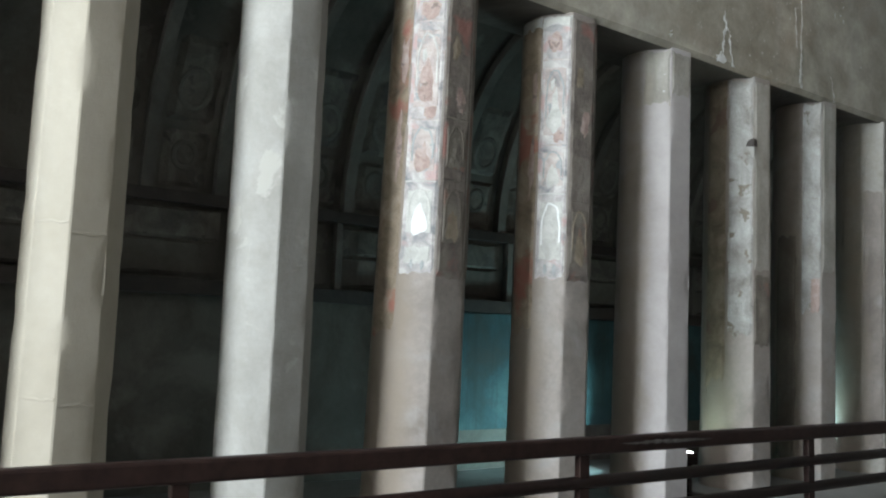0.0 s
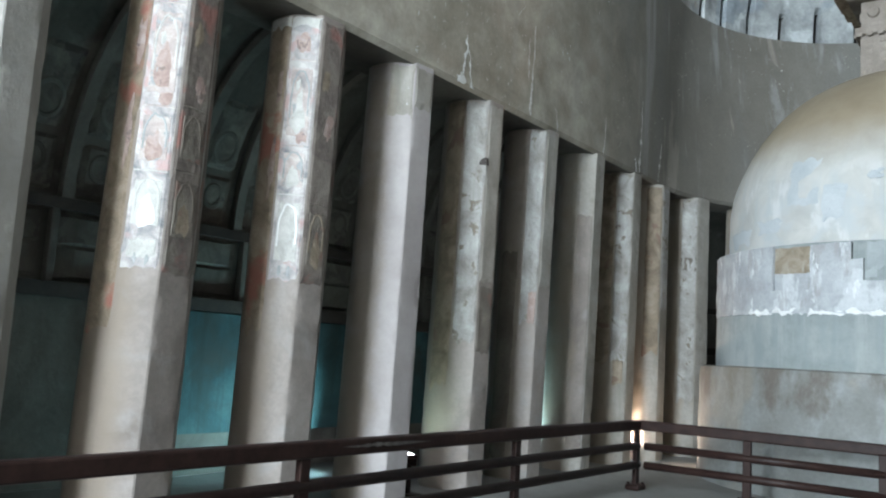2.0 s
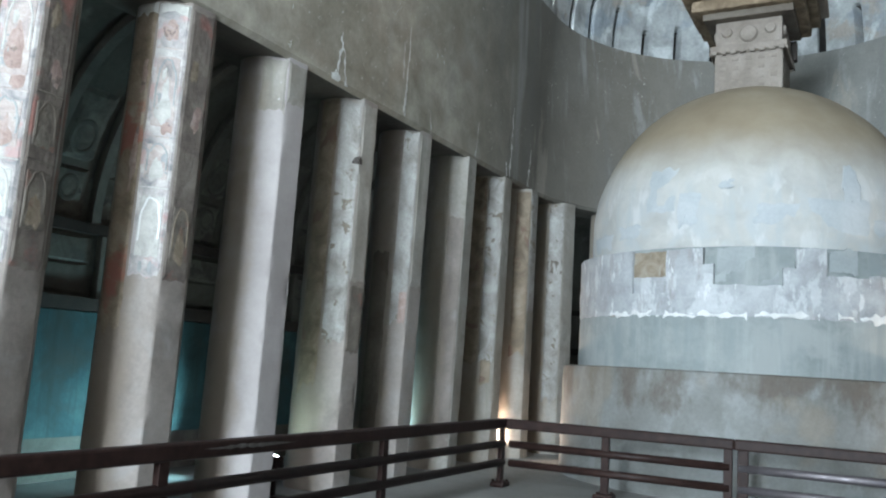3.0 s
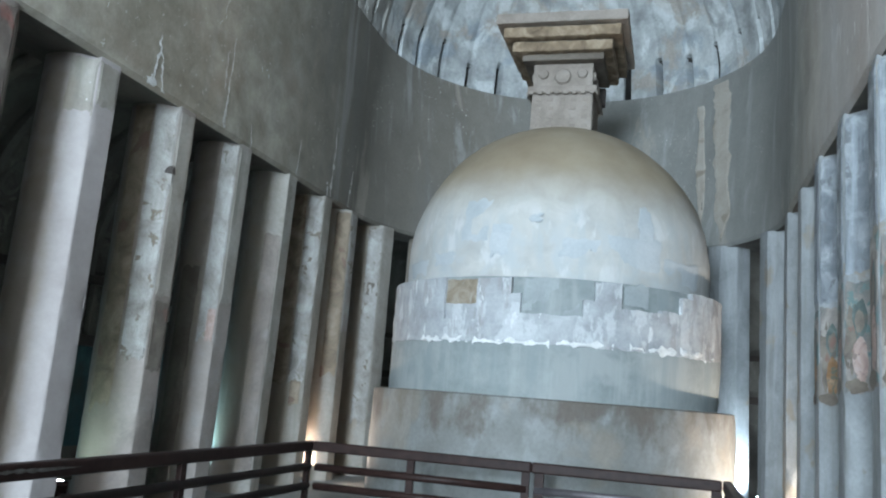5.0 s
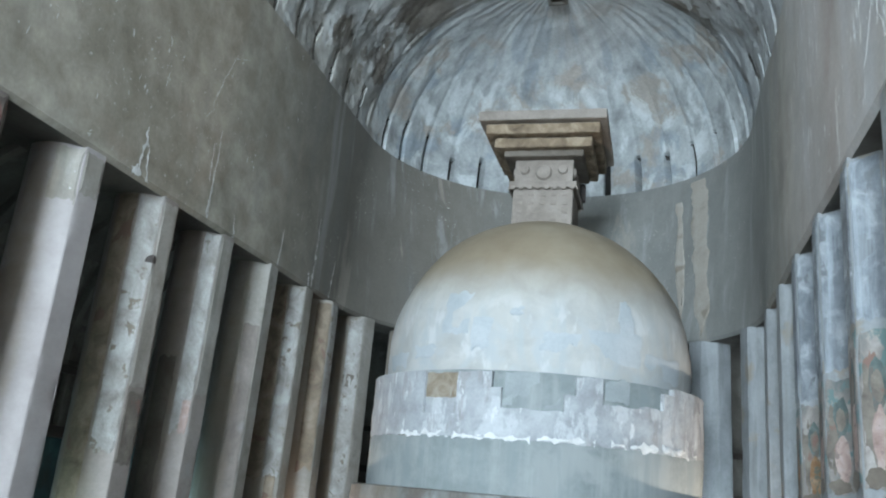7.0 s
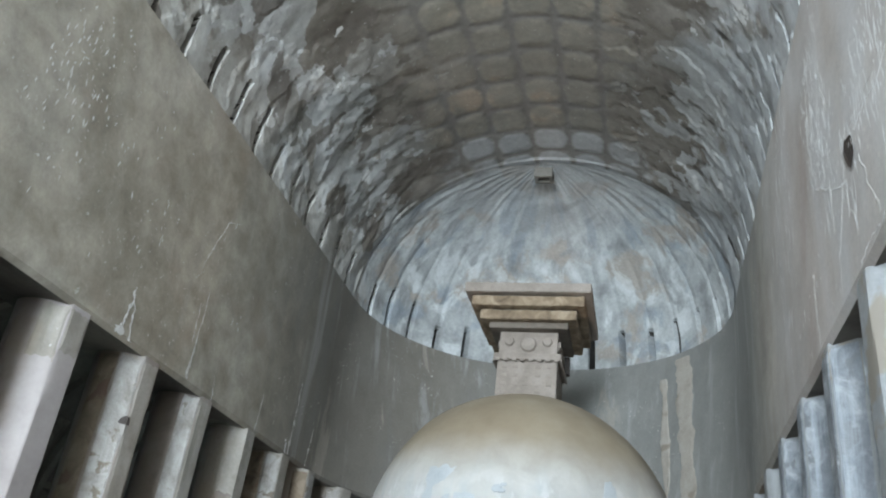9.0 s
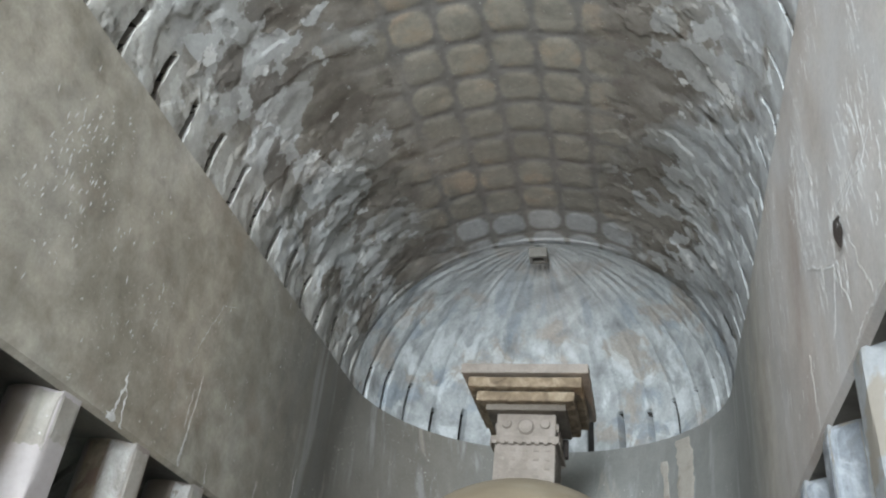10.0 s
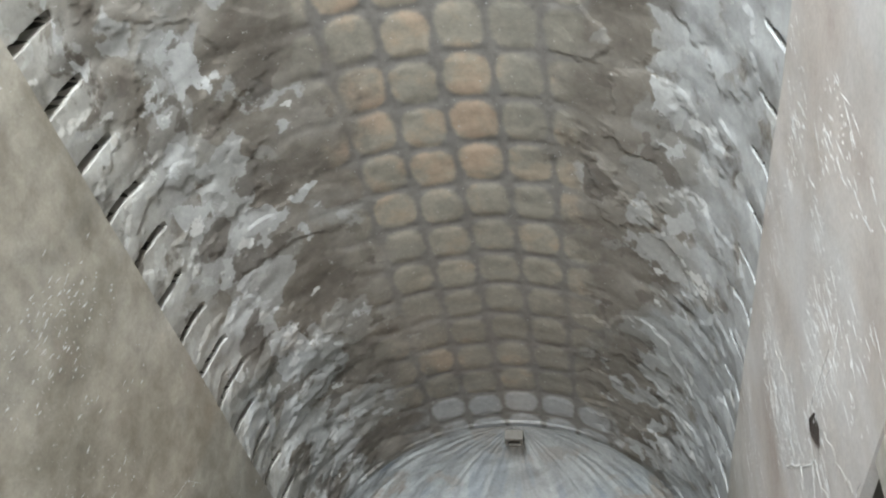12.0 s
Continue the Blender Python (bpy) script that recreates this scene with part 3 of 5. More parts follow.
def bm_mesh(name, bm, material, smooth=False):
    me = bpy.data.meshes.new(name)
    bm.to_mesh(me)
    bm.free()
    me.materials.append(material)
    if smooth:
        me.polygons.foreach_set("use_smooth", [True] * len(me.polygons))
    return me


def box_bm(lo, hi, bevel=0.0, bm=None):
    bm = bm or bmesh.new()
    got = bmesh.ops.create_cube(bm, size=1)
    for v in got["verts"]:
        v.co = Vector([lo[k] if v.co[k] < 0 else hi[k] for k in range(3)])
    if bevel:
        es = {e for v in got["verts"] for e in v.link_edges}
        bmesh.ops.bevel(bm, geom=list(es), offset=bevel, segments=2, affect="EDGES", profile=0.5)
    return bm


def u_sweep(section, n_arc=60, step=0.5, rough=0.0, seed=0.0, ny_yc=YC_LOW):
    """Sweeps a section of (r, z, yc) rings along the U-shaped plan."""
    count = int((ny_yc - Y_FRONT) / step)
    rings = []
    for r, z, yc in section:
        ny = count
        pts = [(-r, Y_FRONT + (yc - Y_FRONT) * k / ny) for k in range(ny)]
        pts += [(-r * math.cos(a), yc + r * math.sin(a)) for a in np.linspace(0, math.pi, n_arc)]
        pts += [(r, yc - (yc - Y_FRONT) * k / ny) for k in range(1, ny + 1)]
        rings.append([(x, y, z) for x, y in pts])
    n = len(rings[0])
    verts = []
    for i in range(n):
        for ring in rings:
            x, y, z = ring[i]
            if rough:
                d = rough * noise.noise(Vector((x * 0.9 + seed, y * 0.9, z * 0.9)))
                x += d * (-1 if x < 0 else 1)
                z += 0.4 * d
            verts.append((x, y, z))
    return verts, grid_faces(n, len(section))


# ---- large structure ----
bm = box_bm((-8, Y_FRONT, -0.3), (8, 23, 0.0))
tagged(put("floor", bm_mesh("floor", bm, M_FLOOR)), "worn grey stone floor of the rock-cut hall", "floor", kind="structure")

# triforium wall over the pillars, leaning back round the apse
sec = [(HALF + 0.8, Z_VAULT + 0.1, YC_HIGH), (HALF + 0.8, Z_BEAM, YC_LOW)]
sec += [(HALF + 0.05, Z_BEAM, YC_LOW), (HALF, Z_BEAM + 0.06, YC_LOW)]
for k in range(1, 30):
    f = k / 29
    sec.append((HALF, Z_BEAM + 0.06 + (Z_VAULT - Z_BEAM - 0.06) * f, YC_LOW + (YC_HIGH - YC_LOW) * f))
sec.append((HALF + 0.8, Z_VAULT + 0.1, YC_HIGH))
v, f = u_sweep(sec, 90, 0.2, 0.03)
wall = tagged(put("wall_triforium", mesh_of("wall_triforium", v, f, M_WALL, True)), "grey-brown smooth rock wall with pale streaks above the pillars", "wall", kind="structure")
wall.data.set_sharp_from_angle(angle=radians(35))
wall.data.materials.append(M_DARK)   # dark stone under the beam, painting in its shade
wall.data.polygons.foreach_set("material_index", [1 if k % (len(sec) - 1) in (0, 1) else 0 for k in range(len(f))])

# outer aisle wall and half-vaulted aisle ceiling
sec = [(R_AISLE, 0, YC_LOW), (R_AISLE, 1.0, YC_LOW), (R_AISLE, 2.0, YC_LOW), (R_AISLE, 2.95, YC_LOW)]
v, f = u_sweep(sec, 50, 0.6, 0.04, 5)
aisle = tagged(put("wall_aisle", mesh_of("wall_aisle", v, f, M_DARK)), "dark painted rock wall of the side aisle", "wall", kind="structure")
sm = aisle.modifiers.new("thick", "SOLIDIFY")
sm.thickness, sm.offset = 0.3, -1
sec = []
for k in range(13):
    a = math.pi / 2 * k / 12
    sec.append((HALF + 0.76 + (R_AISLE - HALF - 0.76) * math.cos(a), 2.95 + 2.3 * math.sin(a), YC_LOW))
v, f = u_sweep(sec, 50, 0.6)
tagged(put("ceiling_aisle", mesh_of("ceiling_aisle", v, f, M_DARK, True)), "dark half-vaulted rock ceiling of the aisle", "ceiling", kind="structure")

# two dark timber bands along the aisle wall, and the blue-green dado between the floor and the lower band
for z0, z1, proud in ((1.95, 2.10, 0.16), (2.86, 2.98, 0.12)):
    sec = [(R_AISLE, z1, YC_LOW), (R_AISLE - proud, z1, YC_LOW), (R_AISLE - proud, z0, YC_LOW), (R_AISLE, z0, YC_LOW)]
    v, f = u_sweep(sec, 50, 0.6)
    tagged(put("trim_aisle", mesh_of("trim_aisle", v, f, M_BAND)), "dark red-brown timber band along the aisle wall", "trim", kind="structure")
# the panels' blue-green also paints in the tint of the aisle lamps
for n, (y0, y1) in enumerate(((5.25, 6.1), (6.2, 7.5), (7.62, 9.2), (9.35, 11.6), (11.75, 14.2))):
    bm = box_bm((-R_AISLE + 0.06, y0, 0.5), (-R_AISLE + 0.1, y1, 1.94), 0.008)
    put("dado_panel", bm_mesh("dado_panel", bm, M_TEAL), aisle, label="faded wall panel with blue-green lamp tint in its paint")


def rib_mesh():
    """A curved stone rib of the aisle's half vault, standing 9 cm proud."""
    verts, n = [], 14
    for k in range(n + 1):
        a = math.pi / 2 * k / n
        for off in (-0.02, 0.11):
            r = HALF + 0.76 + (R_AISLE - HALF - 0.76 - off) * math.cos(a)
            z = 2.95 + (2.3 - off) * math.sin(a)
            for s in (-0.06, 0.06):
                verts.append((-r, s, z))
    faces = []
    for k in range(n):
        b = 4 * k
        for i, j in ((0, 1), (1, 3), (3, 2), (2, 0)):
            faces.append((b + i, b + j, b + 4 + j, b + 4 + i))
    return mesh_of("aisle_rib", verts, faces, M_DARKRIB)


ribs = rib_mesh()
for k in range(-4, 18):
    put("aisle_rib", ribs, aisle, (0, 3.85 + 0.75 * k, 0))

# old painted panels between the ribs and between the two bands, too faded to read


def aisle_point(y, z, off):
    """A point on the left aisle's wall, or on its half vault above the upper band, off metres proud."""
    if z <= 2.95:
        return (-R_AISLE + 0.045 + off, y, z)
    a = math.asin(min((z - 2.95) / 2.3, 1.0))
    return (-(HALF + 0.76 + (R_AISLE - HALF - 0.76 - 0.01 - off) * math.cos(a)), y, 2.95 + (2.3 - 0.01 - off) * math.sin(a))


def aisle_sheet(name, y0, y1, z0, z1, off, material, label=""):
    ny, nz = 5, 10
    verts = []
    for i in range(ny + 1):
        for k in range(nz + 1):
            rim = i in (0, ny) or k in (0, nz)
            y, z = y0 + (y1 - y0) * i / ny, z0 + (z1 - z0) * k / nz
            verts.append(aisle_point(y, z, -0.02 if rim else off + 0.006 * noise.noise(Vector((y * 5, z * 5, 0)))))
    put(name, mesh_of(name, verts, grid_faces(ny + 1, nz + 1), material), aisle, label=label)


def aisle_ring(y, z, r, material):
    verts = []
    for k in range(20):
        a = 2 * math.pi * k / 20
        for q, o in ((r, 0.012), (r - 0.02, 0.03), (r - 0.05, 0.03), (r - 0.07, 0.012)):
            verts.append(aisle_point(y + q * math.cos(a), z + q * math.sin(a) * 1.15, o))
    put("painted_halo", mesh_of("painted_halo", verts, grid_faces(20, 4, True), material), aisle)


for n in range(-3, 14):
    y0 = 3.95 + 0.75 * n
    aisle_sheet("faded_mural", y0, y0 + 0.54, 3.02, 3.62, 0.02, M_MURAL, "faded brown mural panel")
    aisle_sheet("faded_mural", y0, y0 + 0.54, 3.66, 4.5, 0.02, M_MURAL, "faded brown mural panel")
    aisle_ring(y0 + 0.27, 3.95 + 0.06 * (n % 3), 0.19, M_DARKRIB)
    aisle_ring(y0 + 0.26, 3.36, 0.15, M_DARK)
for n in range(-2, 9):
    y0 = 2.0 + 1.25 * n
    aisle_sheet("faded_mural", y0 + 0.06, y0 + 1.14, 2.14, 2.5, 0.015, M_DARK, "dark mural panel")
    aisle_sheet("faded_mural", y0 + 0.06, y0 + 1.14, 2.5, 2.82, 0.015, M_MURAL, "faded brown mural panel")
    bm = box_bm((-R_AISLE + 0.02, y0 - 0.04, 2.105), (-R_AISLE + 0.12, y0 + 0.04, 2.855), 0.01)
    put("panel_post", bm_mesh("panel_post", bm, M_DARKRIB), aisle)

# entrance wall with the great arch
bm = bmesh.new()
for lo, hi in (((-8, Y_FRONT - 0.5, 0), (-6.1, Y_FRONT, 13)), ((-4.7, Y_FRONT - 0.5, 0), (-3.3, Y_FRONT, 13)), ((3.3, Y_FRONT - 0.5, 0), (8, Y_FRONT, 13)),
               ((-6.1, Y_FRONT - 0.5, 2.3), (-4.7, Y_FRONT, 13)), ((-3.3, Y_FRONT - 0.5, 10.2), (3.3, Y_FRONT, 13))):
    box_bm(lo, hi, 0, bm)
tagged(put("wall_entrance", bm_mesh("wall_entrance", bm, M_WALL)), "rock wall with tall entrance opening", "wall", kind="structure")
bm = box_bm((-60, -60, -0.6), (60, Y_FRONT, -0.02))
tagged(put("ground", bm_mesh("ground", bm, M_FLOOR)), "bare rock ledge outside the entrance", "ground", kind="structure")


# ---- vault ----
RIB0, RIB_STEP = 3.70, 0.778      # rib slots along the nave
COL0, COL_STEP = 87.2, 11.6       # joints across the vault, in degrees from its left foot
VA, VB = HALF + 0.07, V_RISE


def fbm(x, y, z, octaves=4):
    s, w, tot = 0.0, 1.0, 0.0
    for _ in range(octaves):
        s += w * noise.noise(Vector((x, y, z)))
        tot += w
        x, y, z, w = 2.1 * x, 2.1 * y, 2.1 * z, 0.5 * w
    return s / tot


def sstep(a, b, x):
    x = min(max((x - a) / (b - a), 0), 1)
    return x * x * (3 - 2 * x)


def vault_inset(deg, y):
    """How far the worn rock stands in from the vault's ideal curve."""
    lx = deg * 0.062
    e = 0.04 * fbm(lx * 0.8, y * 0.8, 3.1) + 0.006 * fbm(lx * 3.2, y * 3.2, 7.7, 3)
    foot = min(deg, 180 - deg)
    wob = 0.035 * noise.noise(Vector((lx * 1.6, y * 1.2, 1.3))) + 0.02 * noise.noise(Vector((lx * 5.0, y * 5.0, 2.3)))
    ridge = sstep(46, 62, deg + 6 * noise.noise(Vector((y, 0, 9)))) * (1 - sstep(106, 120, deg))
    ph = (y - RIB0 + wob + 0.045 * ridge * math.sin(2.4 * math.floor((deg - COL0 + 12 * wob) / COL_STEP) + 0.7)) / (RIB_STEP + 0.022 * ridge)
    near = abs(ph - round(ph)) * RIB_STEP
    slot_top = 14.5 + 3.0 * noise.noise(Vector((round(ph) * 3.7, deg // 90, 0.5)))
    slot = (0.42 if deg < 90 else 0.24) * math.exp(-(near / (0.048 if deg < 90 else 0.032)) ** 6) * (1 - sstep(slot_top - 2.5, slot_top, foot))
    worn = sstep(-0.15, 0.3, fbm(lx * 1.1 + 40, y * 1.1, 0.2, 3))
    joint = 0.016 * math.exp(-(near / 0.10) ** 2) * (ridge + 0.5 * worn * (1 - ridge))
    pc = (deg - COL0 + 12 * wob) / COL_STEP
    nc = abs(pc - round(pc)) * COL_STEP * 0.062
    joint = max(joint, ridge * 0.022 * math.exp(-(nc / 0.10) ** 2))
    band = 0.012 * worn * (1 - ridge) * math.cos(2 * math.pi * ph) * (1 - sstep(20, 60, foot))
    crust = 0.022 * sstep(0.0, 0.12, fbm(lx * 0.9 + 11, y * 0.9, 5.0, 5)) * (1 - ridge)
    # heavily broken rock low on the left side towards the apse
    broken = sstep(8.0, 10.5, y) * (1 - sstep(40, 58, deg)) + 0.5 * sstep(11.0, 13.5, y) * sstep(128, 145, deg)
    crag = 0.12 * broken * fbm(lx * 1.0 + 5, y * 1.2, 8.8, 3)
    return e - slot - joint - band + crust + crag


ys = np.concatenate([np.linspace(Y_FRONT, 2.2, 40), np.linspace(2.22, YC_HIGH - 0.1, 690)])
NU = 230
verts, deep = [], []
for y in ys:
    for k in range(NU + 1):
        deg = 180 * k / NU
        a = radians(deg)
        d = vault_inset(deg, y) if y > 2 else 0.0
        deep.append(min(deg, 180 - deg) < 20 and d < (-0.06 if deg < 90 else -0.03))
        verts.append((-math.cos(a) * (VA - d), y, Z_VAULT - 0.05 + math.sin(a) * (VB - d) + 0.05))
for sh, y in ((0.02, YC_HIGH - 0.05), (0.02, YC_HIGH + 0.7)):
    for k in range(NU + 1):
        a = math.pi * k / NU
        deep.append(False)
        verts.append((-math.cos(a) * (VA - 0.4 * sh), y, Z_VAULT + math.sin(a) * (VB - sh)))
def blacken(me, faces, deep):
    """Near-black stone inside the old timber sockets, painting in their deep shade."""
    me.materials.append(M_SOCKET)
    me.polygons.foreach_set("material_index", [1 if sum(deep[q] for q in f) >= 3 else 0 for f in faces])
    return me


vf = grid_faces(len(ys) + 2, NU + 1)
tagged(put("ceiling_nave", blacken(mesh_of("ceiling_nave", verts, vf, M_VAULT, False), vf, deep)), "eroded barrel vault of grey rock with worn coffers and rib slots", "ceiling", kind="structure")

NA, NE = 600, 110
verts, deep = [], []
for i in range(NA + 1):
    deg = 180 * i / NA
    a = radians(deg)
    for k in range(NE + 1):
        el = 90 * k / NE
        e = radians(el)
        lx = deg * 0.065 * math.cos(e)
        wob = 1.6 * noise.noise(Vector((round((deg - 10.5) / 11.6) * 2.7, 0.4, 2.2)))
        ph = (deg - 10.5 + wob) / 11.6
        near = abs(ph - round(ph)) * 11.6 * 0.065 * math.cos(e)
        top = 14 + 7 * noise.noise(Vector((round(ph) * 5.3, 0.7, 0)))
        slot = 0.4 * math.exp(-(near / 0.065) ** 6) * (1 - sstep(top - 2, top, el))
        fan = 0.022 * (0.2 + fbm(deg * 0.05, el * 0.05, 6.0, 3)) * sstep(35, 65, el) * math.cos(2 * math.pi * (deg + 3.0 * noise.noise(Vector((deg * 0.11, el * 0.05, 7)))) / 7.5) * (1 - sstep(86, 90, el))
        mid = 0.02 * math.exp(-(near / 0.06) ** 2) * (1 - sstep(30, 55, el))
        d = 0.05 * fbm(lx, el * 0.06, 4.4) + 0.025 * fbm(lx * 4, el * 0.2, 1.4, 3) - slot + fan - mid
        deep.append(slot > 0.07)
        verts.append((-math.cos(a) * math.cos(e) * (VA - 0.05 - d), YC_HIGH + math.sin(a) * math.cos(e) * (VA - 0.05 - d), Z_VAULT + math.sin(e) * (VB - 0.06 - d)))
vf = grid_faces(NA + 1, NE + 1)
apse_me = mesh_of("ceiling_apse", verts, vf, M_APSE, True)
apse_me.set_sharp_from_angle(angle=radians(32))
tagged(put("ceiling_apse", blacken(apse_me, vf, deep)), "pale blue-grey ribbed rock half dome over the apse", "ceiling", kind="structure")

boss = tagged(new("keystone_boss"), "small square stone boss hanging at the crown of the apse", "boss")
boss.location = (-0.05, YC_HIGH + 0.32, 11.9)
for lo, hi in (((-0.2, -0.16, -0.14), (0.2, -0.08, 0.1)), ((-0.2, 0.08, -0.14), (0.2, 0.16, 0.1)), ((-0.2, -0.08, -0.14), (-0.12, 0.08, 0.1)), ((0.12, -0.08, -0.14), (0.2, 0.08, 0.1))):
    put("rim", bm_mesh("rim", box_bm(lo, hi, 0.015), M_DARKRIB), boss)
put("plate", bm_mesh("plate", box_bm((-0.14, -0.1, -0.06), (0.14, 0.1, 0.1), 0.01), M_BAND), boss)


# ---- lime streaks, scratches and holes on the triforium wall ----
def wall_x(side, y, z):
    x = side * HALF
    return x + side * 0.03 * noise.noise(Vector((x * 0.9, y * 0.9, z * 0.9)))


def streak(side, pts, width, material=None, name="lime_streak"):
    """A thin raised crust on the nave wall along (y, z, relative width) points."""
    verts = []
    for n, (y, z, w) in enumerate(pts):
        for s in (-1, -0.5, 0, 0.5, 1):
            j = 0.35 * noise.noise(Vector((y * 9 + s, z * 9, n)))
            yy = y + width * w * (s + j)
            verts.append((wall_x(side, yy, z) - side * (0.002 + 0.003 * (1 - abs(s))), yy, z + 0.01 * j))
    me = mesh_of(name, verts, grid_faces(len(pts), 5), material or M_LIME, False)
    return put(name, me, wall)


def drip(side, y0, z0, y1, z1, width, n=14, flare=1.0, material=None):
    pts = []
    n = max(n, int(28 * abs(z1 - z0)))
    for k in range(n + 1):
        f = k / n
        w = (0.2 + 0.8 * f * flare) * (0.05 + 1.9 * max(0.0, 0.12 + 1.0 * noise.noise(Vector((y0 * 7, f * n * 0.45, z0)))) + 0.5 * abs(noise.noise(Vector((y0 * 3, f * 6, 1)))))
        if k == 0:
            w = 0.05
        pts.append((y0 + (y1 - y0) * f + 0.05 * noise.noise(Vector((f * 5, y0, 2))) + 0.02 * noise.noise(Vector((f * 23, y0, 2))), z0 + (z1 - z0) * f, w))
    streak(side, pts, width, material)


for y0, z0, y1, z1, w in ((8.05, 5.5, 7.98, 4.86, 0.085), (8.06, 5.4, 8.2, 4.86, 0.065), (8.02, 5.1, 7.9, 4.86, 0.08), (9.66, 6.2, 9.62, 4.9, 0.035), (9.5, 5.95, 9.55, 5.4, 0.02), (10.33, 5.2, 10.37, 4.87, 0.035),
                          (11.98, 5.5, 11.9, 4.87, 0.035), (13.35, 6.16, 13.27, 4.87, 0.05), (13.1, 5.1, 13.15, 4.87, 0.09), (9.72, 7.4, 9.36, 6.4, 0.022), (9.63, 7.3, 10.1, 7.5, 0.018), (7.1, 5.04, 7.08, 4.95, 0.03),
                          (9.4, 6.4, 9.25, 6.2, 0.012), (14.2, 5.6, 14.15, 4.9, 0.04)):
    drip(-1, y0, z0, y1, z1, w, material=M_WHITE if w > 0.06 else None)
for y0, z0, y1, z1, w in ((7.4, 6.3, 6.6, 5.85, 0.03), (6.9, 6.1, 7.0, 5.6, 0.03), (6.3, 6.1, 5.3, 6.05, 0.02), (8.0, 5.7, 8.0, 5.1, 0.02), (6.5, 5.8, 6.2, 5.2, 0.025), (5.9, 5.7, 5.6, 5.0, 0.03), (7.0, 7.4, 6.8, 6.8, 0.012)):
    drip(1, y0, z0, y1, z1, w)
M_RUNOFF = stone("pale_runoff", (0.31, 0.275, 0.23), (0.395, 0.36, 0.31), (0.46, 0.43, 0.385), 2.0, patch=(0.27, 0.235, 0.19), patch_at=0.57, patch_scale=2.6, soft_patch=0.08)


def runoff(a_deg, z0, z1, width, seed, material):
    """A broad crust left by water running down the curved wall of the apse, from z0 down to z1."""
    nz, nu = 40, 8
    verts = []
    for k in range(nz + 1):
        f = k / nz
        z = z0 + (z1 - z0) * f
        yc = YC_LOW + (YC_HIGH - YC_LOW) * (z - Z_BEAM - 0.06) / (Z_VAULT - Z_BEAM - 0.06)
        half = width * (0.6 + 0.55 * noise.noise(Vector((seed, z * 1.4, 0))) + 0.3 * noise.noise(Vector((seed, z * 5.0, 3)))) * (1 - sstep(0.8, 1.0, f))
        mid = 0.07 * noise.noise(Vector((seed + 4, z * 1.1, 0)))
        for i in range(nu + 1):
            u = 2 * i / nu - 1
            a = radians(a_deg) + (mid + u * half + 0.03 * noise.noise(Vector((u * 3, z * 9, seed)))) / HALF
            r = HALF - (-0.004 if i in (0, nu) else 0.012)
            x, y = -r * math.cos(a), yc + r * math.sin(a)
            d = 0.03 * noise.noise(Vector((x * 0.9, y * 0.9, z * 0.9)))
            verts.append((x + d * (-1 if x < 0 else 1), y, z + 0.4 * d))
    put("pale_runoff", mesh_of("pale_runoff", verts, grid_faces(nz + 1, nu + 1, flip=True), material, True), wall)


for n, (a_deg, z0, z1, w, m) in enumerate(((141, 8.5, 4.95, 0.40, M_RUNOFF), (132.5, 8.1, 5.2, 0.16, M_RUNOFF))):
    runoff(a_deg, z0, z1, w, n * 5.3, m)
# small white chips scattered over both walls
rng = random.Random(4)
for side in (-1, 1):
    cv, cf = [], []
    for _ in range(3000 if side < 0 else 7500):
        y = rng.uniform(2.5, 12.5) if side < 0 else rng.uniform(3.5, 11)
        z = rng.uniform(5.4, 8.5) if side < 0 else rng.uniform(5.0, 8.5)
        near = math.exp(-((y - 6.2) / 1.5) ** 2 - ((z - 7.2) / 1.0) ** 2) if side < 0 else math.exp(-((y - 6.0) / 2.2) ** 2 - ((z - 6.9) / 1.2) ** 2)
        if rng.random() > 0.07 + 0.75 * near or fbm(y * 0.9, z * 0.9, side * 3.0) < 0.35 * rng.random() - 0.12:
            continue
        w, h = rng.uniform(0.006, 0.015), rng.choice((0.012, 0.018, 0.025, 0.04, 0.06) if side < 0 else (0.02, 0.03, 0.05, 0.09, 0.16))
        x = wall_x(side, y, z) - side * 0.003
        b = len(cv)
        t0 = rng.uniform(-0.3, 0.3)
        for dy, dz in ((-w, 0), (0, -h), (w, 0.2 * h), (0.2 * w, h)):
            cv.append((x, y + dy * math.cos(t0) - dz * math.sin(t0), z + dy * math.sin(t0) + dz * math.cos(t0)))
        cv.append((x - side * 0.0025, y, z))
        cf += [(b, b + 1, b + 4), (b + 1, b + 2, b + 4), (b + 2, b + 3, b + 4), (b + 3, b, b + 4)]
    ob = put("plaster_chips", mesh_of("plaster_chips", cv, cf, M_WHITE), wall)
    ob["kind"] = "stuff"
# a deep hole with a crack in the wall; a dark patch paints in the hole's shade
hole = []
for k in range(14):
    a = 2 * math.pi * k / 14
    j = 1 + 0.45 * noise.noise(Vector((math.cos(a) * 1.4, math.sin(a) * 1.4, 3.0)))
    hole.append((6.13 + 0.15 * math.cos(a) * j + 0.06 * math.sin(a), 5.90 + 0.15 * math.sin(a) * j))
verts = [(wall_x(1, y, z) - 0.012, y, z) for y, z in hole] + [(wall_x(1, y, z) - 0.004, 6.13 + (y - 6.13) * 0.75, 5.90 + (z - 5.90) * 0.75) for y, z in hole]
put("hole", mesh_of("hole", verts, [(k, (k + 1) % 14, 14 + (k + 1) % 14, 14 + k) for k in range(14)] + [tuple(range(14, 28))], M_BAND), wall, label="dark hole broken into the wall")
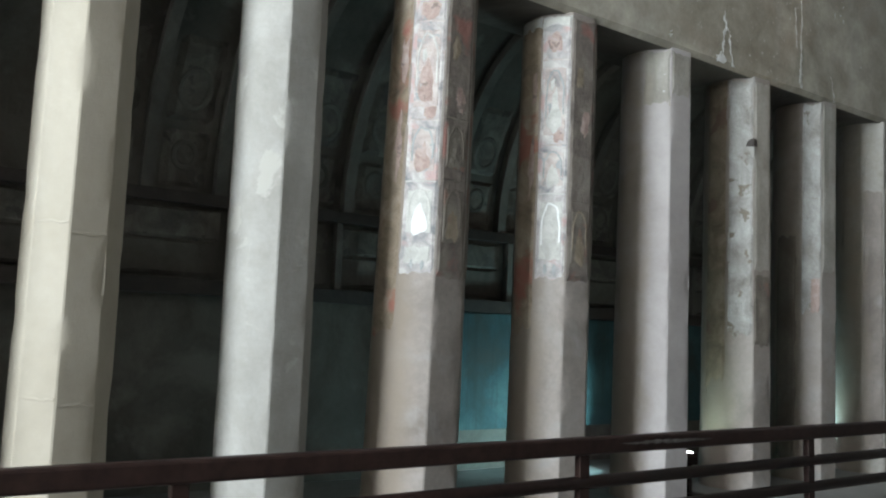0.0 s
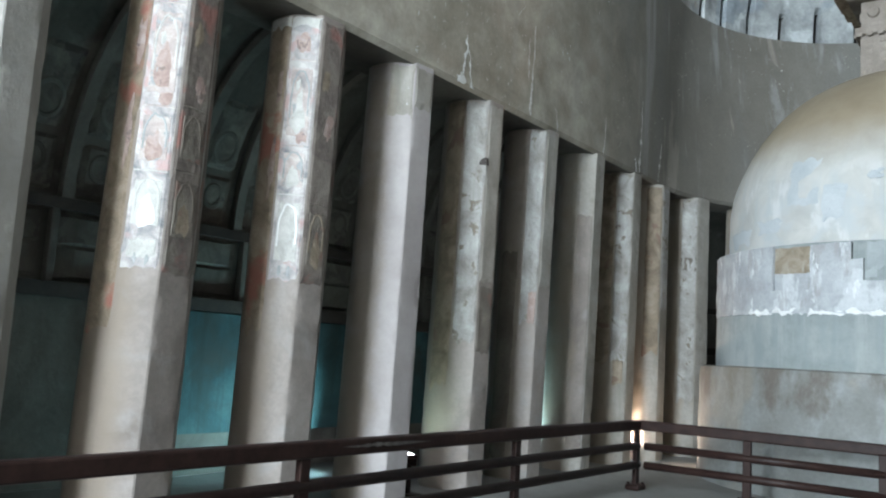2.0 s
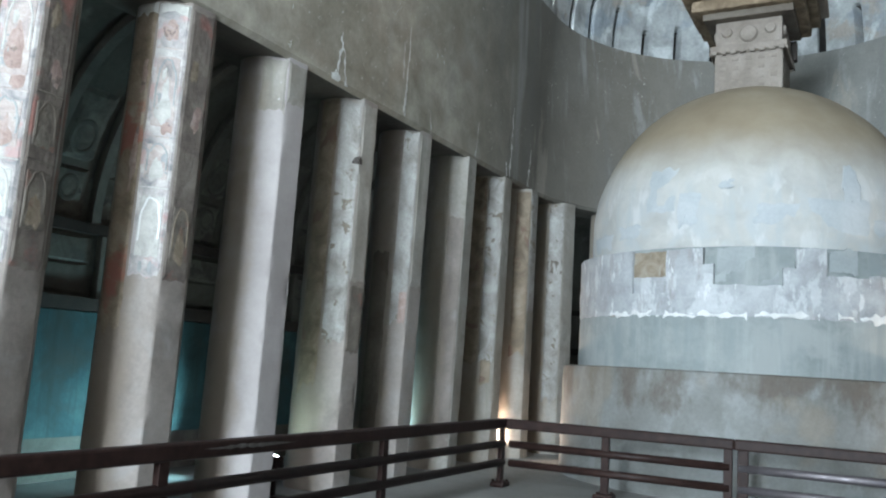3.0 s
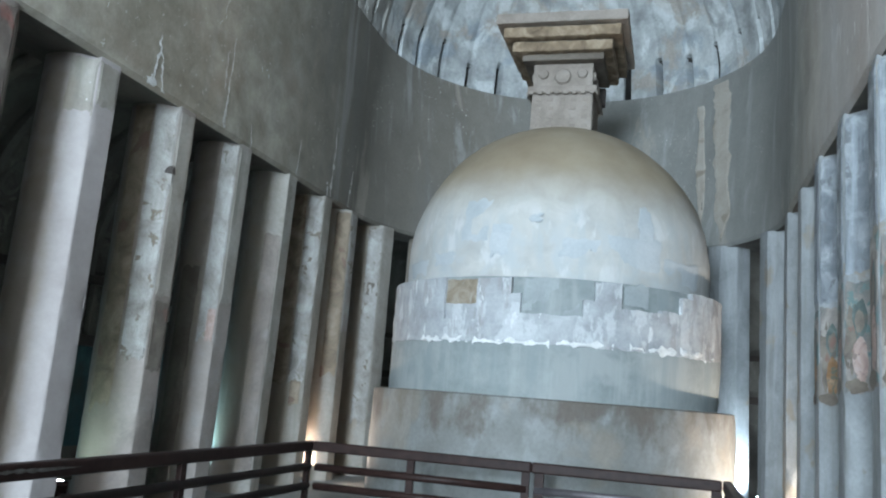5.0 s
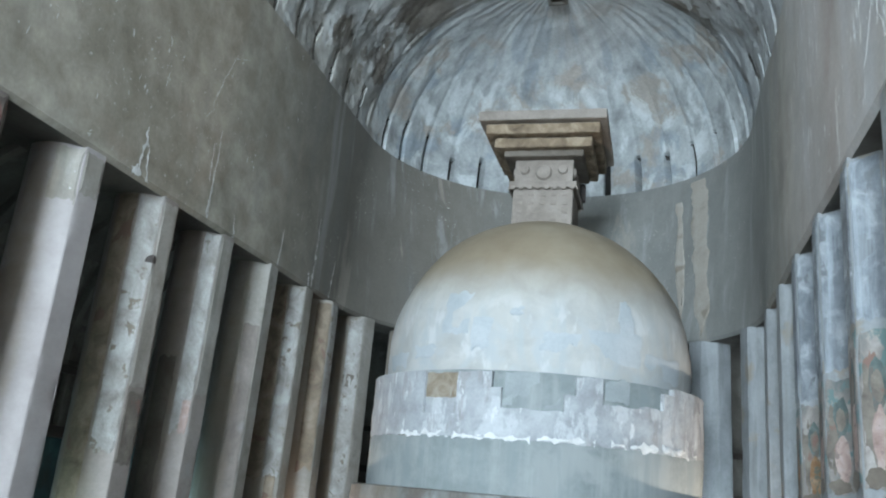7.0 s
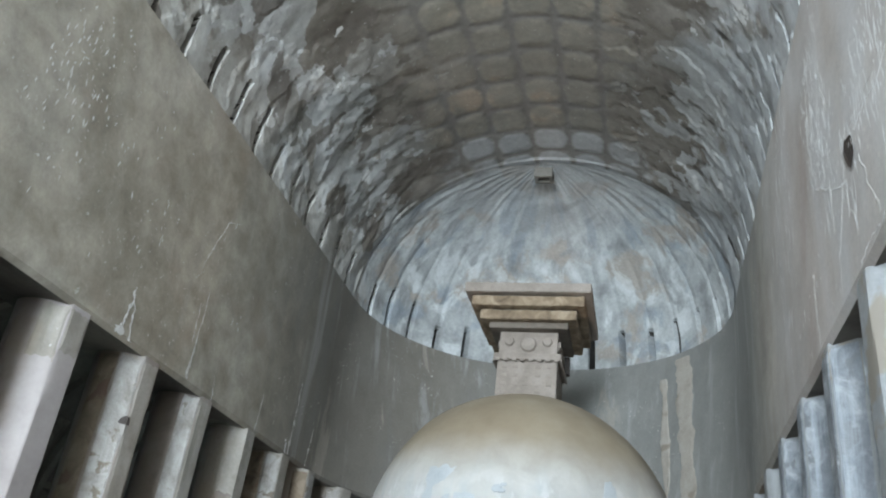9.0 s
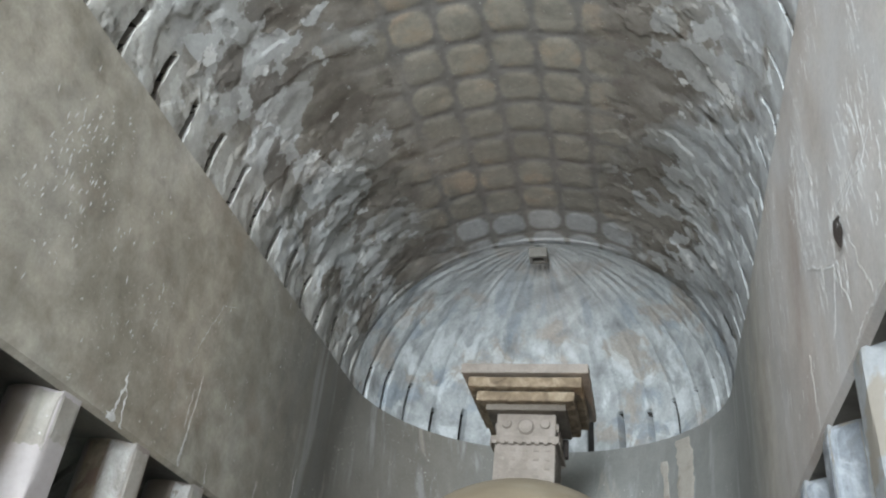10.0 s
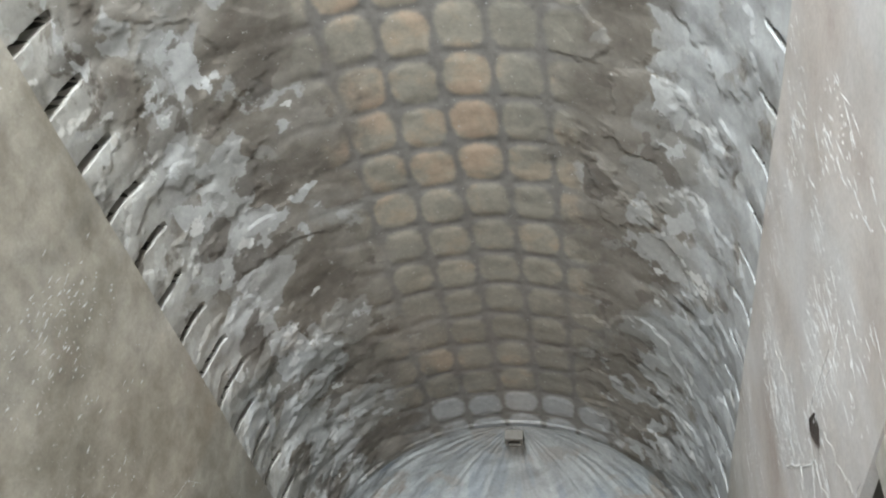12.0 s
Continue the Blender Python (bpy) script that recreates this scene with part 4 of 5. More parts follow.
for pts, w in (([(5.0, 6.0), (5.3, 5.9), (5.7, 5.98), (5.95, 5.95)], 0.016), ([(7.55, 6.42), (7.2, 6.2), (6.9, 6.0), (6.5, 5.78), (6.3, 5.74)], 0.03), ([(6.5, 5.78), (6.62, 5.62), (6.72, 5.5), (6.9, 5.32)], 0.03), ([(6.35, 5.72), (6.38, 5.55), (6.42, 5.42)], 0.022), ([(5.35, 4.95), (5.6, 4.93), (6.0, 4.97), (6.3, 4.92)], 0.025)):
    line = []
    for (ya, za), (yb, zb) in zip(pts, pts[1:]):
        for k in range(8):
            f = k / 8
            line.append((ya + (yb - ya) * f + 0.03 * noise.noise(Vector((ya * 9 + f * 4, za, 1))), za + (zb - za) * f + 0.03 * noise.noise(Vector((ya, f * 5, 4))), 0.5 + 0.9 * abs(noise.noise(Vector((ya * 5, f * 6, za))))))
    streak(1, line, w, M_WHITE, "lime_crack")


# ---- pillars ----
ACROSS = 0.76


def spread(z, shape):
    """Scale and offset of a pillar's section at height z; shape: scale at top and foot, and how far the foot stands off."""
    g = z / Z_BEAM
    return shape[1] + (shape[0] - shape[1]) * g, shape[2] * (1 - g), shape[3] * (1 - g)


def worn_corner(foot, x, y):
    """How far the arris towards the entrance is rounded off at the direction (x, y) from the pillar's axis."""
    if len(foot) < 5:
        return 1.0
    deg = math.degrees(math.atan2(y, x))
    w = foot[4] * sstep(-128, -110, deg) * (1 - sstep(-46, -36, deg))
    off = (deg + 22.5) % 45 - 22.5
    return min(1.0, 1 + w * (1.012 * math.cos(radians(off)) - 1))


def pillar_mesh(seed, foot, material, rough):
    """An octagonal shaft, wider at the foot, with worn arrises and uneven faces."""
    height = Z_BEAM + 0.02
    r = ACROSS / 2 / math.cos(math.pi / 8)
    rings, verts, outline = 70, [], []
    for c in range(8):
        a0, a1 = math.pi / 8 + c * math.pi / 4, math.pi / 8 + (c + 1) * math.pi / 4
        p, q = Vector((math.cos(a0), math.sin(a0))) * r, Vector((math.cos(a1), math.sin(a1))) * r
        for f in (0.03, 0.2, 0.4, 0.6, 0.8, 0.97):
            outline.append(p.lerp(q, f))
    for k in range(rings + 1):
        z = height * k / rings
        for j, p in enumerate(outline):
            d = 1 + 0.006 * noise.noise(Vector((p.x * 3 + seed * 7.3, p.y * 3, z * 0.8))) + rough * noise.noise(Vector((p.x * 11, p.y * 11 + seed, z * 5)))
            if j % 6 in (0, 5):
                d -= 0.05 * max(0.0, noise.noise(Vector((seed + j // 6 * 3.3 + j % 6 // 5 * 3.3, z * 3.5, 0.7))) - 0.12) * (1 + 60 * rough)
            s, ox, oy = spread(z, foot)
            s *= worn_corner(foot, p.x, p.y)
            verts.append((p.x * s * d + ox, p.y * s * d + oy, z))
    n = len(outline)
    faces = []
    for k in range(rings):
        for j in range(n):
            faces.append((k * n + j, k * n + (j + 1) % n, (k + 1) * n + (j + 1) % n, (k + 1) * n + j))
    faces.append(tuple(range(n))[::-1])
    faces.append(tuple(rings * n + j for j in range(n)))
    me = mesh_of("octagonal_pillar", verts, faces, material, True)
    me.set_sharp_from_angle(angle=radians(17))
    return me


FACE_W = ACROSS * math.tan(math.pi / 8)


def face_point(foot, ang, u, z, out):
    """A point on a pillar's face: ang degrees round it, u from -1 to 1 across, out metres proud."""
    s, ox, oy = spread(z, foot)
    d, w = ACROSS / 2 * s + out, FACE_W / 2 * s * u
    a = radians(ang)
    x, y = d * math.cos(a) - w * math.sin(a), d * math.sin(a) + w * math.cos(a)
    g = worn_corner(foot, x, y)
    return (x * g + ox, y * g + oy, z)


def plaster(pillar, foot, ang, z0, z1, material, seed, name="plaster_layer", u0=-0.97, u1=0.97, proud=0.009, ragged=0.09, label="", top_ragged=0.03):
    """A thin layer of old plaster on one face, with broken lower and upper edges."""
    nu, nz = 10, max(6, int((z1 - z0) / 0.08))
    verts = []
    for i in range(nu + 1):
        f = i / nu
        u = u0 + (u1 - u0) * f
        lo = z0 + ragged * noise.noise(Vector((u * 2.3, seed * 3.1, 1))) + 0.4 * ragged * noise.noise(Vector((u * 9, seed, 4)))
        hi = min(z1 + top_ragged * noise.noise(Vector((u * 3, seed, 8))), Z_BEAM - 0.01)
        for k in range(nz + 1):
            g = k / nz
            z = lo + (hi - lo) * g
            edge = i in (0, nu) or k in (0, nz)
            jit = 0.0 if i not in (0, nu) else 0.03 * noise.noise(Vector((z * 6, seed, i)))
            rel = 0.002 * noise.noise(Vector((u * 6, z * 9, seed)))
            verts.append(face_point(foot, ang, u + jit, z, -0.004 if edge else proud + rel))
    return put(name, mesh_of(name, verts, grid_faces(nu + 1, nz + 1), material), pillar, label=label)


def strip(pillar, foot, ang, path, half, material, name, out=0.014):
    """A narrow painted line on a face along (u, z) points."""
    verts = []
    n = len(path)
    for k, (u, z) in enumerate(path):
        p, q = path[max(k - 1, 0)], path[min(k + 1, n - 1)]
        t = Vector(((q[0] - p[0]) * FACE_W / 2, q[1] - p[1]))
        t.normalize()
        for s, o in ((-1, out - 0.003), (0, out), (1, out - 0.003)):
            verts.append(face_point(foot, ang, u - s * t.y * half / (FACE_W / 2), z + s * t.x * half, o))
    return put(name, mesh_of(name, verts, grid_faces(n, 3), material), pillar)


def niche(pillar, foot, ang, z0, z1, ground_m, halo_m, shape_m, seed):
    """A painted niche: bordered ground, an arched halo band and a plain bell shape."""
    h = z1 - z0
    plaster(pillar, foot, ang, z0, z1, ground_m, seed, "painted_niche", -0.8, 0.8, 0.0125, 0.015, top_ragged=0.015)
    strip(pillar, foot, ang, [(-0.84, z1 + 0.012), (0, z1 + 0.016), (0.84, z1 + 0.012)], 0.007, ground_m, "border", 0.015)
    arch = [(-0.55, z0 + 0.3 * h)] + [(-0.55 * math.cos(a) + 0.05 * noise.noise(Vector((a * 2, seed, 1))), z0 + 0.55 * h + (0.33 + 0.05 * noise.noise(Vector((a * 2, seed, 5)))) * h * math.sin(a)) for a in np.linspace(0, math.pi, 15)] + [(0.55, z0 + 0.34 * h)]
    strip(pillar, foot, ang, arch, 0.009, halo_m, "halo", 0.016)
    verts, ring = [], []
    for k in range(20):
        a = 2 * math.pi * k / 20
        w = 0.40 - 0.2 * math.sin(a)
        j = 1 + 0.5 * noise.noise(Vector((math.cos(a) * 1.5 + seed * 3, math.sin(a) * 1.5, seed)))
        ring.append((w * math.cos(a) * j, z0 + 0.36 * h + 0.24 * h * math.sin(a) * j))
    verts = [face_point(foot, ang, u, z, 0.0135) for u, z in ring] + [face_point(foot, ang, 0, z0 + 0.36 * h, 0.016)]
    put("bell_shape", mesh_of("bell_shape", verts, [(k, (k + 1) % 20, 20) for k in range(20)], shape_m), pillar)


def blotch(pillar, foot, ang, u, z, ru, rz, material, seed, name="paint_patch", out=0.016, n=22, rough=0.5):
    """An irregular thin patch of paint on one face."""
    ring = []
    for k in range(n):
        a = 2 * math.pi * k / n
        j = 1 + rough * noise.noise(Vector((math.cos(a) * 1.6 + seed * 3, math.sin(a) * 1.6, seed))) + 0.5 * rough * noise.noise(Vector((math.cos(a) * 5, math.sin(a) * 5 + seed, 2)))
        ring.append((min(max(u + ru * math.cos(a) * j, -0.97), 0.97), z + rz * math.sin(a) * j))
    verts = [face_point(foot, ang, p, q, out - 0.004) for p, q in ring] + [face_point(foot, ang, u, z, out)]
    return put(name, mesh_of(name, verts, [(k, (k + 1) % n, n) for k in range(n)], material), pillar)


# foot spread, material and surface roughness of the pillars that stand apart; the rest take the plain values
LEFT = {
    -4: ((0.80, 0.82, 0, 0), M_CREAMPIL, 0.003, "smooth cream plastered octagonal pillar with a patched joint"),
    -3: ((0.78, 0.80, -0.01, 0), M_CREAMPIL, 0.003, "smooth cream plastered octagonal pillar with a patched joint"),
    -2: ((0.87, 0.89, -0.01, 0, 0.8), M_PALEPIL, 0.004, "pale whitewashed octagonal pillar"),
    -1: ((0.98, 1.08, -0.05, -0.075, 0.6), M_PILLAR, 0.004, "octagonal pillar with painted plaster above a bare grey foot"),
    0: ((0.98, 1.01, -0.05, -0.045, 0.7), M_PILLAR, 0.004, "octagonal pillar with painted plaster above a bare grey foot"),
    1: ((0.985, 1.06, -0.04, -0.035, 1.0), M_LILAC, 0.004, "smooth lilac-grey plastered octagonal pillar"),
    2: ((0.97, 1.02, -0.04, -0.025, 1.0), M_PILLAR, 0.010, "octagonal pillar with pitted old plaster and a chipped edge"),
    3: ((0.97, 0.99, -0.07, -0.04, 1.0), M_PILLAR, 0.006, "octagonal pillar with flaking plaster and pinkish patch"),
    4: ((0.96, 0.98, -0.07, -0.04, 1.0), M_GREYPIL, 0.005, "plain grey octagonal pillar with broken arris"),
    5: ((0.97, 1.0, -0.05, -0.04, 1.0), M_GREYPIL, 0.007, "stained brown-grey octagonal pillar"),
}
APSE_FOOT = (1.0, 1.06, -0.03, 0, 1.0)
pillars = {}
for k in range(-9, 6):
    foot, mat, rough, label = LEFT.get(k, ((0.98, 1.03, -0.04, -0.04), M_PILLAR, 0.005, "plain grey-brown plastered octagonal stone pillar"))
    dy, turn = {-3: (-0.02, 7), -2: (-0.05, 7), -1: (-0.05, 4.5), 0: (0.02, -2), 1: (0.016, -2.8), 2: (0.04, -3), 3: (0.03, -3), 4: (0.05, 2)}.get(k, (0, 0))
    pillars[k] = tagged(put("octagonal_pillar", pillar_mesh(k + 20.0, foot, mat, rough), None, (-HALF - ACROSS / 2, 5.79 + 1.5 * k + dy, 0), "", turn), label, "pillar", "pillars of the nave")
RIGHT = {}
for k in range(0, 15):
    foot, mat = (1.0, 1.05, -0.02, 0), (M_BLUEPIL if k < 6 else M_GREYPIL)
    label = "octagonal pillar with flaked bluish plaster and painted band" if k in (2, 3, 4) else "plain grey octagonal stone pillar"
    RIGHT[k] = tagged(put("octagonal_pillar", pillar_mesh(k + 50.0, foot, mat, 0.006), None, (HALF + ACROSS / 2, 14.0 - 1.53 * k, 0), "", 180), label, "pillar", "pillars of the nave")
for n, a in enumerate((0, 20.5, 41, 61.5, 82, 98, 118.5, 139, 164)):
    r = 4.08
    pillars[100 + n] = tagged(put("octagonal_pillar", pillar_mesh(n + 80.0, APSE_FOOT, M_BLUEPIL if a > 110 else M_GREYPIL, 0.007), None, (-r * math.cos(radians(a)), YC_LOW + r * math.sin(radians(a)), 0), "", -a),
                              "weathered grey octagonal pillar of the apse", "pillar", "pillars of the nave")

# painted plaster on two pillars of the left row
for k, zb in ((-1, 2.12), (0, 2.2)):
    ft = LEFT[k][0]
    p = pillars[k]
    plaster(p, ft, -45, zb, 4.83, M_PAINT, 3 + k, "painted_plaster", ragged=0.03, label="faded pink, cream and slate painted plaster")
    plaster(p, ft, 0, zb - 0.03, 4.83, M_REDBROWN, 6 + k, "painted_plaster", ragged=0.02, label="darkened red-brown painted plaster")
    plaster(p, ft, -90, zb - 0.5, 4.83, M_REDOCHRE, 9 + k, "painted_plaster", label="ochre-stained painted plaster")
    plaster(p, ft, 45, zb, 4.83, M_PAINTBROWN, 12 + k, "painted_plaster", ragged=0.03)
p = pillars[-1]
niche(p, LEFT[-1][0], -45, 2.42, 2.92, M_CREAM, M_CREAM, M_WHITE, 1.0)
plaster(p, LEFT[-1][0], -45, 2.2, 2.4, M_CREAM, 31, "painted_niche", -0.8, 0.8, 0.0125, 0.03)
niche(p, LEFT[-1][0], -45, 2.96, 3.46, M_PINKGROUND, M_SLATE, M_PINK, 2.0)
niche(p, LEFT[-1][0], -45, 3.52, 4.35, M_PINKGROUND, M_CREAM, M_PINK, 3.0)
niche(p, LEFT[-1][0], 0, 2.35, 2.95, M_PAINTBROWN, M_STAINSHADE, M_PAINTOCHRE, 4.0)
niche(p, LEFT[-1][0], 0, 3.0, 3.5, M_PAINTBROWN, M_STAINSHADE, M_PAINTBROWN, 4.6)
p = pillars[0]
niche(p, LEFT[0][0], -45, 2.32, 3.02, M_CREAM, M_WHITE, M_CREAM, 5.0)
niche(p, LEFT[0][0], -45, 3.05, 3.5, M_PINKGROUND, M_SLATE, M_CREAM, 6.0)
niche(p, LEFT[0][0], -45, 3.54, 4.36, M_PINKGROUND, M_SLATE, M_CREAM, 7.0)
niche(p, LEFT[0][0], 0, 2.3, 2.95, M_PAINTBROWN, M_PAINTOCHRE, M_PAINTOCHRE, 8.0)
for ang in (-90, -45):
    plaster(p, LEFT[0][0], ang, 4.70, 4.83, M_CREAM, 40 + ang, "plaster_layer", proud=0.016, ragged=0.07)
for k in (-1, 0):
    for n, (ang, u, z, ru, rz, m) in enumerate(((-45, 0.0, 4.55, 0.5, 0.09, M_PINK), (-45, -0.2, 4.12, 0.3, 0.1, M_CREAM), (-45, 0.3, 3.62, 0.35, 0.07, M_PINK), (-45, -0.3, 3.85, 0.14, 0.12, M_SLATE), (-45, -0.25, 2.3, 0.12, 0.05, M_SLATE), (-45, 0.3, 2.3, 0.12, 0.05, M_SLATE),
                                               (0, 0.2, 3.75, 0.4, 0.14, M_PINK), (0, -0.3, 4.2, 0.35, 0.12, M_PAINTOCHRE), (-90, 0.5, 3.3, 0.3, 0.3, M_PINK), (-90, 0.55, 4.1, 0.3, 0.22, M_PINK))):
        blotch(pillars[k], LEFT[k][0], ang, u, z + 0.07 * k, ru, rz, m, n * 1.9 + k, out=0.0145 if ang == -45 else 0.0125)
# old plaster remnants further along
for k, ang, z0, z1, m, u0, u1 in ((1, -45, 4.2, 4.83, M_GREYPIL, -0.9, 0.95), (1, 0, 4.32, 4.83, M_GREYPIL, -0.95, 0.95), (2, -45, 1.75, 4.83, M_PITTED, -0.9, 0.95), (2, 0, 2.5, 4.83, M_GREYPIL, -0.95, 0.95), (2, 0, 1.62, 2.5, M_PAINTBROWN, -0.95, 0.9), (2, -90, 1.2, 4.83, M_PAINTOCHRE, -0.9, 0.95),
                                  # pillar 3's dark layer stands in for its cut-back lower side
                                  (3, -45, 2.1, 4.83, M_PITTED, -0.6, 0.95), (3, -45, 2.1, 2.6, M_PINK, 0.1, 0.9), (3, -90, 0.2, 3.1, M_STAINSHADE, -0.95, 0.97), (3, 0, 2.6, 4.83, M_GREYPIL, -0.95, 0.95), (4, -45, 0.3, 3.9, M_PILLAR, -0.9, 0.95),
                                  (5, -45, 1.6, 4.83, M_PITTED, -0.95, 0.95), (5, -90, 1.6, 4.83, M_PAINTOCHRE, -0.95, 0.95), (5, -45, 1.3, 1.75, M_PAINTOCHRE, -0.6, 0.6), (100, -45, 1.8, 4.83, M_PAINTOCHRE, -0.95, 0.95), (100, 0, 2.6, 4.83, M_PITTED, -0.9, 0.9),
                                  (101, -45, 1.0, 4.83, M_PITTED, -0.95, 0.95), (101, -45, 3.4, 3.75, M_PAINTBROWN, -0.95, 0.95)):
    ft = LEFT[k][0] if k < 50 else APSE_FOOT
    plaster(pillars[k], ft, ang, z0, z1, m, k * 1.7 + ang * 0.1 + z0, "plaster_layer", u0, u1, 0.008 if m is not M_PINK else 0.012, 0.035 if k == 1 or ang == 0 else 0.09)
# patched joints on the smooth cream pillar
for ang, z in ((-45, 2.27), (0, 2.2), (-45, 1.12), (0, 1.08)):
    strip(pillars[-3], LEFT[-3][0], ang, [(u, z + 0.02 * noise.noise(Vector((u * 2, z, ang)))) for u in np.linspace(-0.9, 0.9, 9)], 0.012, M_CREAMPIL, "patched_joint", 0.005)
# chipped socket on the pitted pillar, its shaded hollow drawn as a flat dark patch, with a pale scar under it
for ang, side in ((-45, 1), (0, -1)):
    arc = [(side * (1 - (0.6 if side > 0 else 0.3) * math.cos(a)), 4.0 + 0.1 * math.sin(a)) for a in np.linspace(0, math.pi / 2, 8)] + [(side, 4.0)]
    verts = [face_point(LEFT[2][0], ang, u, z, 0.011) for u, z in arc]
    put("chip", mesh_of("chip", verts, [tuple(range(9))], M_BAND), pillars[2])
    verts = [face_point(LEFT[2][0], ang, u, z, 0.012) for u, z in ((side * (0.45 if side > 0 else 0.72), 3.995), (side, 3.995), (side, 3.84))]
    put("scar", mesh_of("scar", verts, [(0, 1, 2)], M_PALEPIL), pillars[2])
for n, (u, z) in enumerate(((0.3, 4.42), (0.55, 4.55), (0.1, 4.38), (0.5, 4.36))):
    blotch(pillars[1], LEFT[1][0], -45, u, z, 0.07, 0.012, M_CREAM if n % 2 else M_GREYPIL, n * 2.0, "chip", 0.013)
# painted bands and flaked plaster on the right row; the nave face is local +x, the entrance side is +45
for k, z0, z1 in ((2, 1.85, 3.0), (3, 1.95, 3.1), (4, 1.95, 3.3)):
    p = RIGHT[k]
    for ang in (0, 45, 90):
        plaster(p, (1.0, 1.05, -0.02, 0), ang, z1 + 0.03, 4.83, M_BLUEFLAKE, k + ang * 0.1, "flaked_plaster", -0.95, 0.95, 0.012, 0.05)
        plaster(p, (1.0, 1.05, -0.02, 0), ang, z0, z1, M_RIGHTPAINT, k * 2 + ang * 0.1, "painted_plaster", -0.95, 0.95, 0.009, 0.04)
    ft, h = (1.0, 1.05, -0.02, 0), z1 - z0
    for ang in (0, 45):
        sd = k + 20.0 + ang
        tint = (M_OCHRE, M_PINK, M_PINK)[k - 2]
        blotch(p, ft, ang, -0.3, z0 + 0.5 * h, 0.55, 0.4 * h, M_PAINTBROWN, sd + 11, "paint_patch", 0.0125, rough=0.3)
        blotch(p, ft, ang, 0.1, z0 + 0.64 * h, 0.5, 0.17 * h, M_GREEN, sd, "painted_halo", 0.015, rough=0.25)
        blotch(p, ft, ang, 0.12, z0 + 0.63 * h, 0.33, 0.1 * h, M_PAINTBROWN, sd + 1, "paint_patch", 0.018, rough=0.3)
        blotch(p, ft, ang, 0.2, z0 + 0.3 * h, 0.5, 0.2 * h, tint, sd + 2, "paint_patch", 0.019, rough=0.3)
        blotch(p, ft, ang, -0.1, z0 + 0.07 * h, 0.75, 0.06 * h, M_STAINSHADE, sd + 3, "paint_patch", 0.02, rough=0.4)


# ---- stupa ----
SX, SY = 0.1, 14.5
stupa = tagged(new("stupa"), "large rock-cut stupa with plastered drum, dome and stepped finial", "stupa")
stupa.location = (SX, SY, 0)


def lathe(name, profile, material, parent, n=160, rough=0.02, seed=0.0, label="", smooth=True):
    verts = []
    for k in range(n):
        a = 2 * math.pi * k / n
        for r, z in profile:
            d = r
            if r > 0.05:
                d += rough * noise.noise(Vector((math.cos(a) * r * 1.3 + seed, math.sin(a) * r * 1.3, z * 1.3))) + 0.3 * rough * noise.noise(Vector((math.cos(a) * r * 5 + seed, math.sin(a) * r * 5, z * 5)))
            verts.append((math.cos(a) * d, math.sin(a) * d, z))
    ob = put(name, mesh_of(name, verts, grid_faces(n, len(profile), True), material, smooth), parent, label=label)
    ob.data.set_sharp_from_angle(angle=radians(40))
    return ob


def fill(a, b, n):
    return [(a[0] + (b[0] - a[0]) * k / n, a[1] + (b[1] - a[1]) * k / n) for k in range(n)]


prof = fill((3.0, 0), (2.98, 1.64), 20) + [(2.97, 1.67), (2.93, 1.69)] + fill((2.9, 1.69), (0.5, 1.69), 3)
lathe("base", prof, M_BASE, stupa, rough=0.035, label="weathered grey round plinth with brown stains")
prof = fill((2.72, 1.60), (2.73, 2.45), 12) + [(2.72, 2.47)] + fill((2.66, 2.48), (2.64, 3.36), 12) + fill((2.6, 3.4), (0.5, 3.4), 3)
lathe("drum", prof, M_DRUM, stupa, rough=0.03, seed=3)
prof = [(2.55 * math.cos(a), 3.83 + 2.55 * math.sin(a)) for a in np.linspace(-0.18, math.pi / 2, 60)]
lathe("dome", prof, M_DOME, stupa, rough=0.03, seed=8, label="tan dome with bluish-white plaster patches below")


def arc_plate(name, a0, a1, z0, z1, r0, r1, material, label="", rough=0.012, ragged=0.02, seed=0.0):
    """A curved slab of plaster on the drum; angles in degrees from the entrance side."""
    nu, nz = max(3, int((a1 - a0) / 1.0)), max(4, int((z1 - z0) / 0.05))
    us = [0] + list(range(nu + 1)) + [nu]
    ks = [0] + list(range(nz + 1)) + [nz]
    verts = []
    for p, i in enumerate(us):
        a = radians(a0 + (a1 - a0) * i / nu)
        for q, k in enumerate(ks):
            z = z0 + (z1 - z0) * k / nz + (1.6 * ragged * fbm(a * 18, seed, k // nz, 4) if k in (0, nz) else 0)
            rim = p in (0, len(us) - 1) or q in (0, len(ks) - 1)
            r = r0 if rim else r1 + rough * fbm(a * 9, z * 4, 0.3, 4)
            verts.append((r * math.sin(a), -r * math.cos(a), z))
    return put(name, mesh_of(name, verts, grid_faces(len(us), len(ks)), material), stupa, label=label)


for n, (a0, a1, top) in enumerate(((-110, -28.6, 3.37), (-28.6, -16.3, 2.74), (-16.3, -5.2, 3.36), (-5.3, -2.2, 3.14), (-2.3, 16.5, 2.86), (16.4, 19.9, 3.1), (19.8, 28, 3.37), (27.9, 42.2, 3.02), (42.1, 51, 3.06), (50.9, 56, 3.3), (55.9, 110, 3.4))):
    arc_plate("plaster_slab", a0, a1, 2.44, top, 2.63, 2.735, M_SLAB, rough=0.03, seed=n * 1.3)
arc_plate("brown_patch", -28.5, -16.4, 2.98, 3.34, 2.63, 2.70, M_OCHREPATCH, "rough brown exposed patch", 0.03, 0.02)
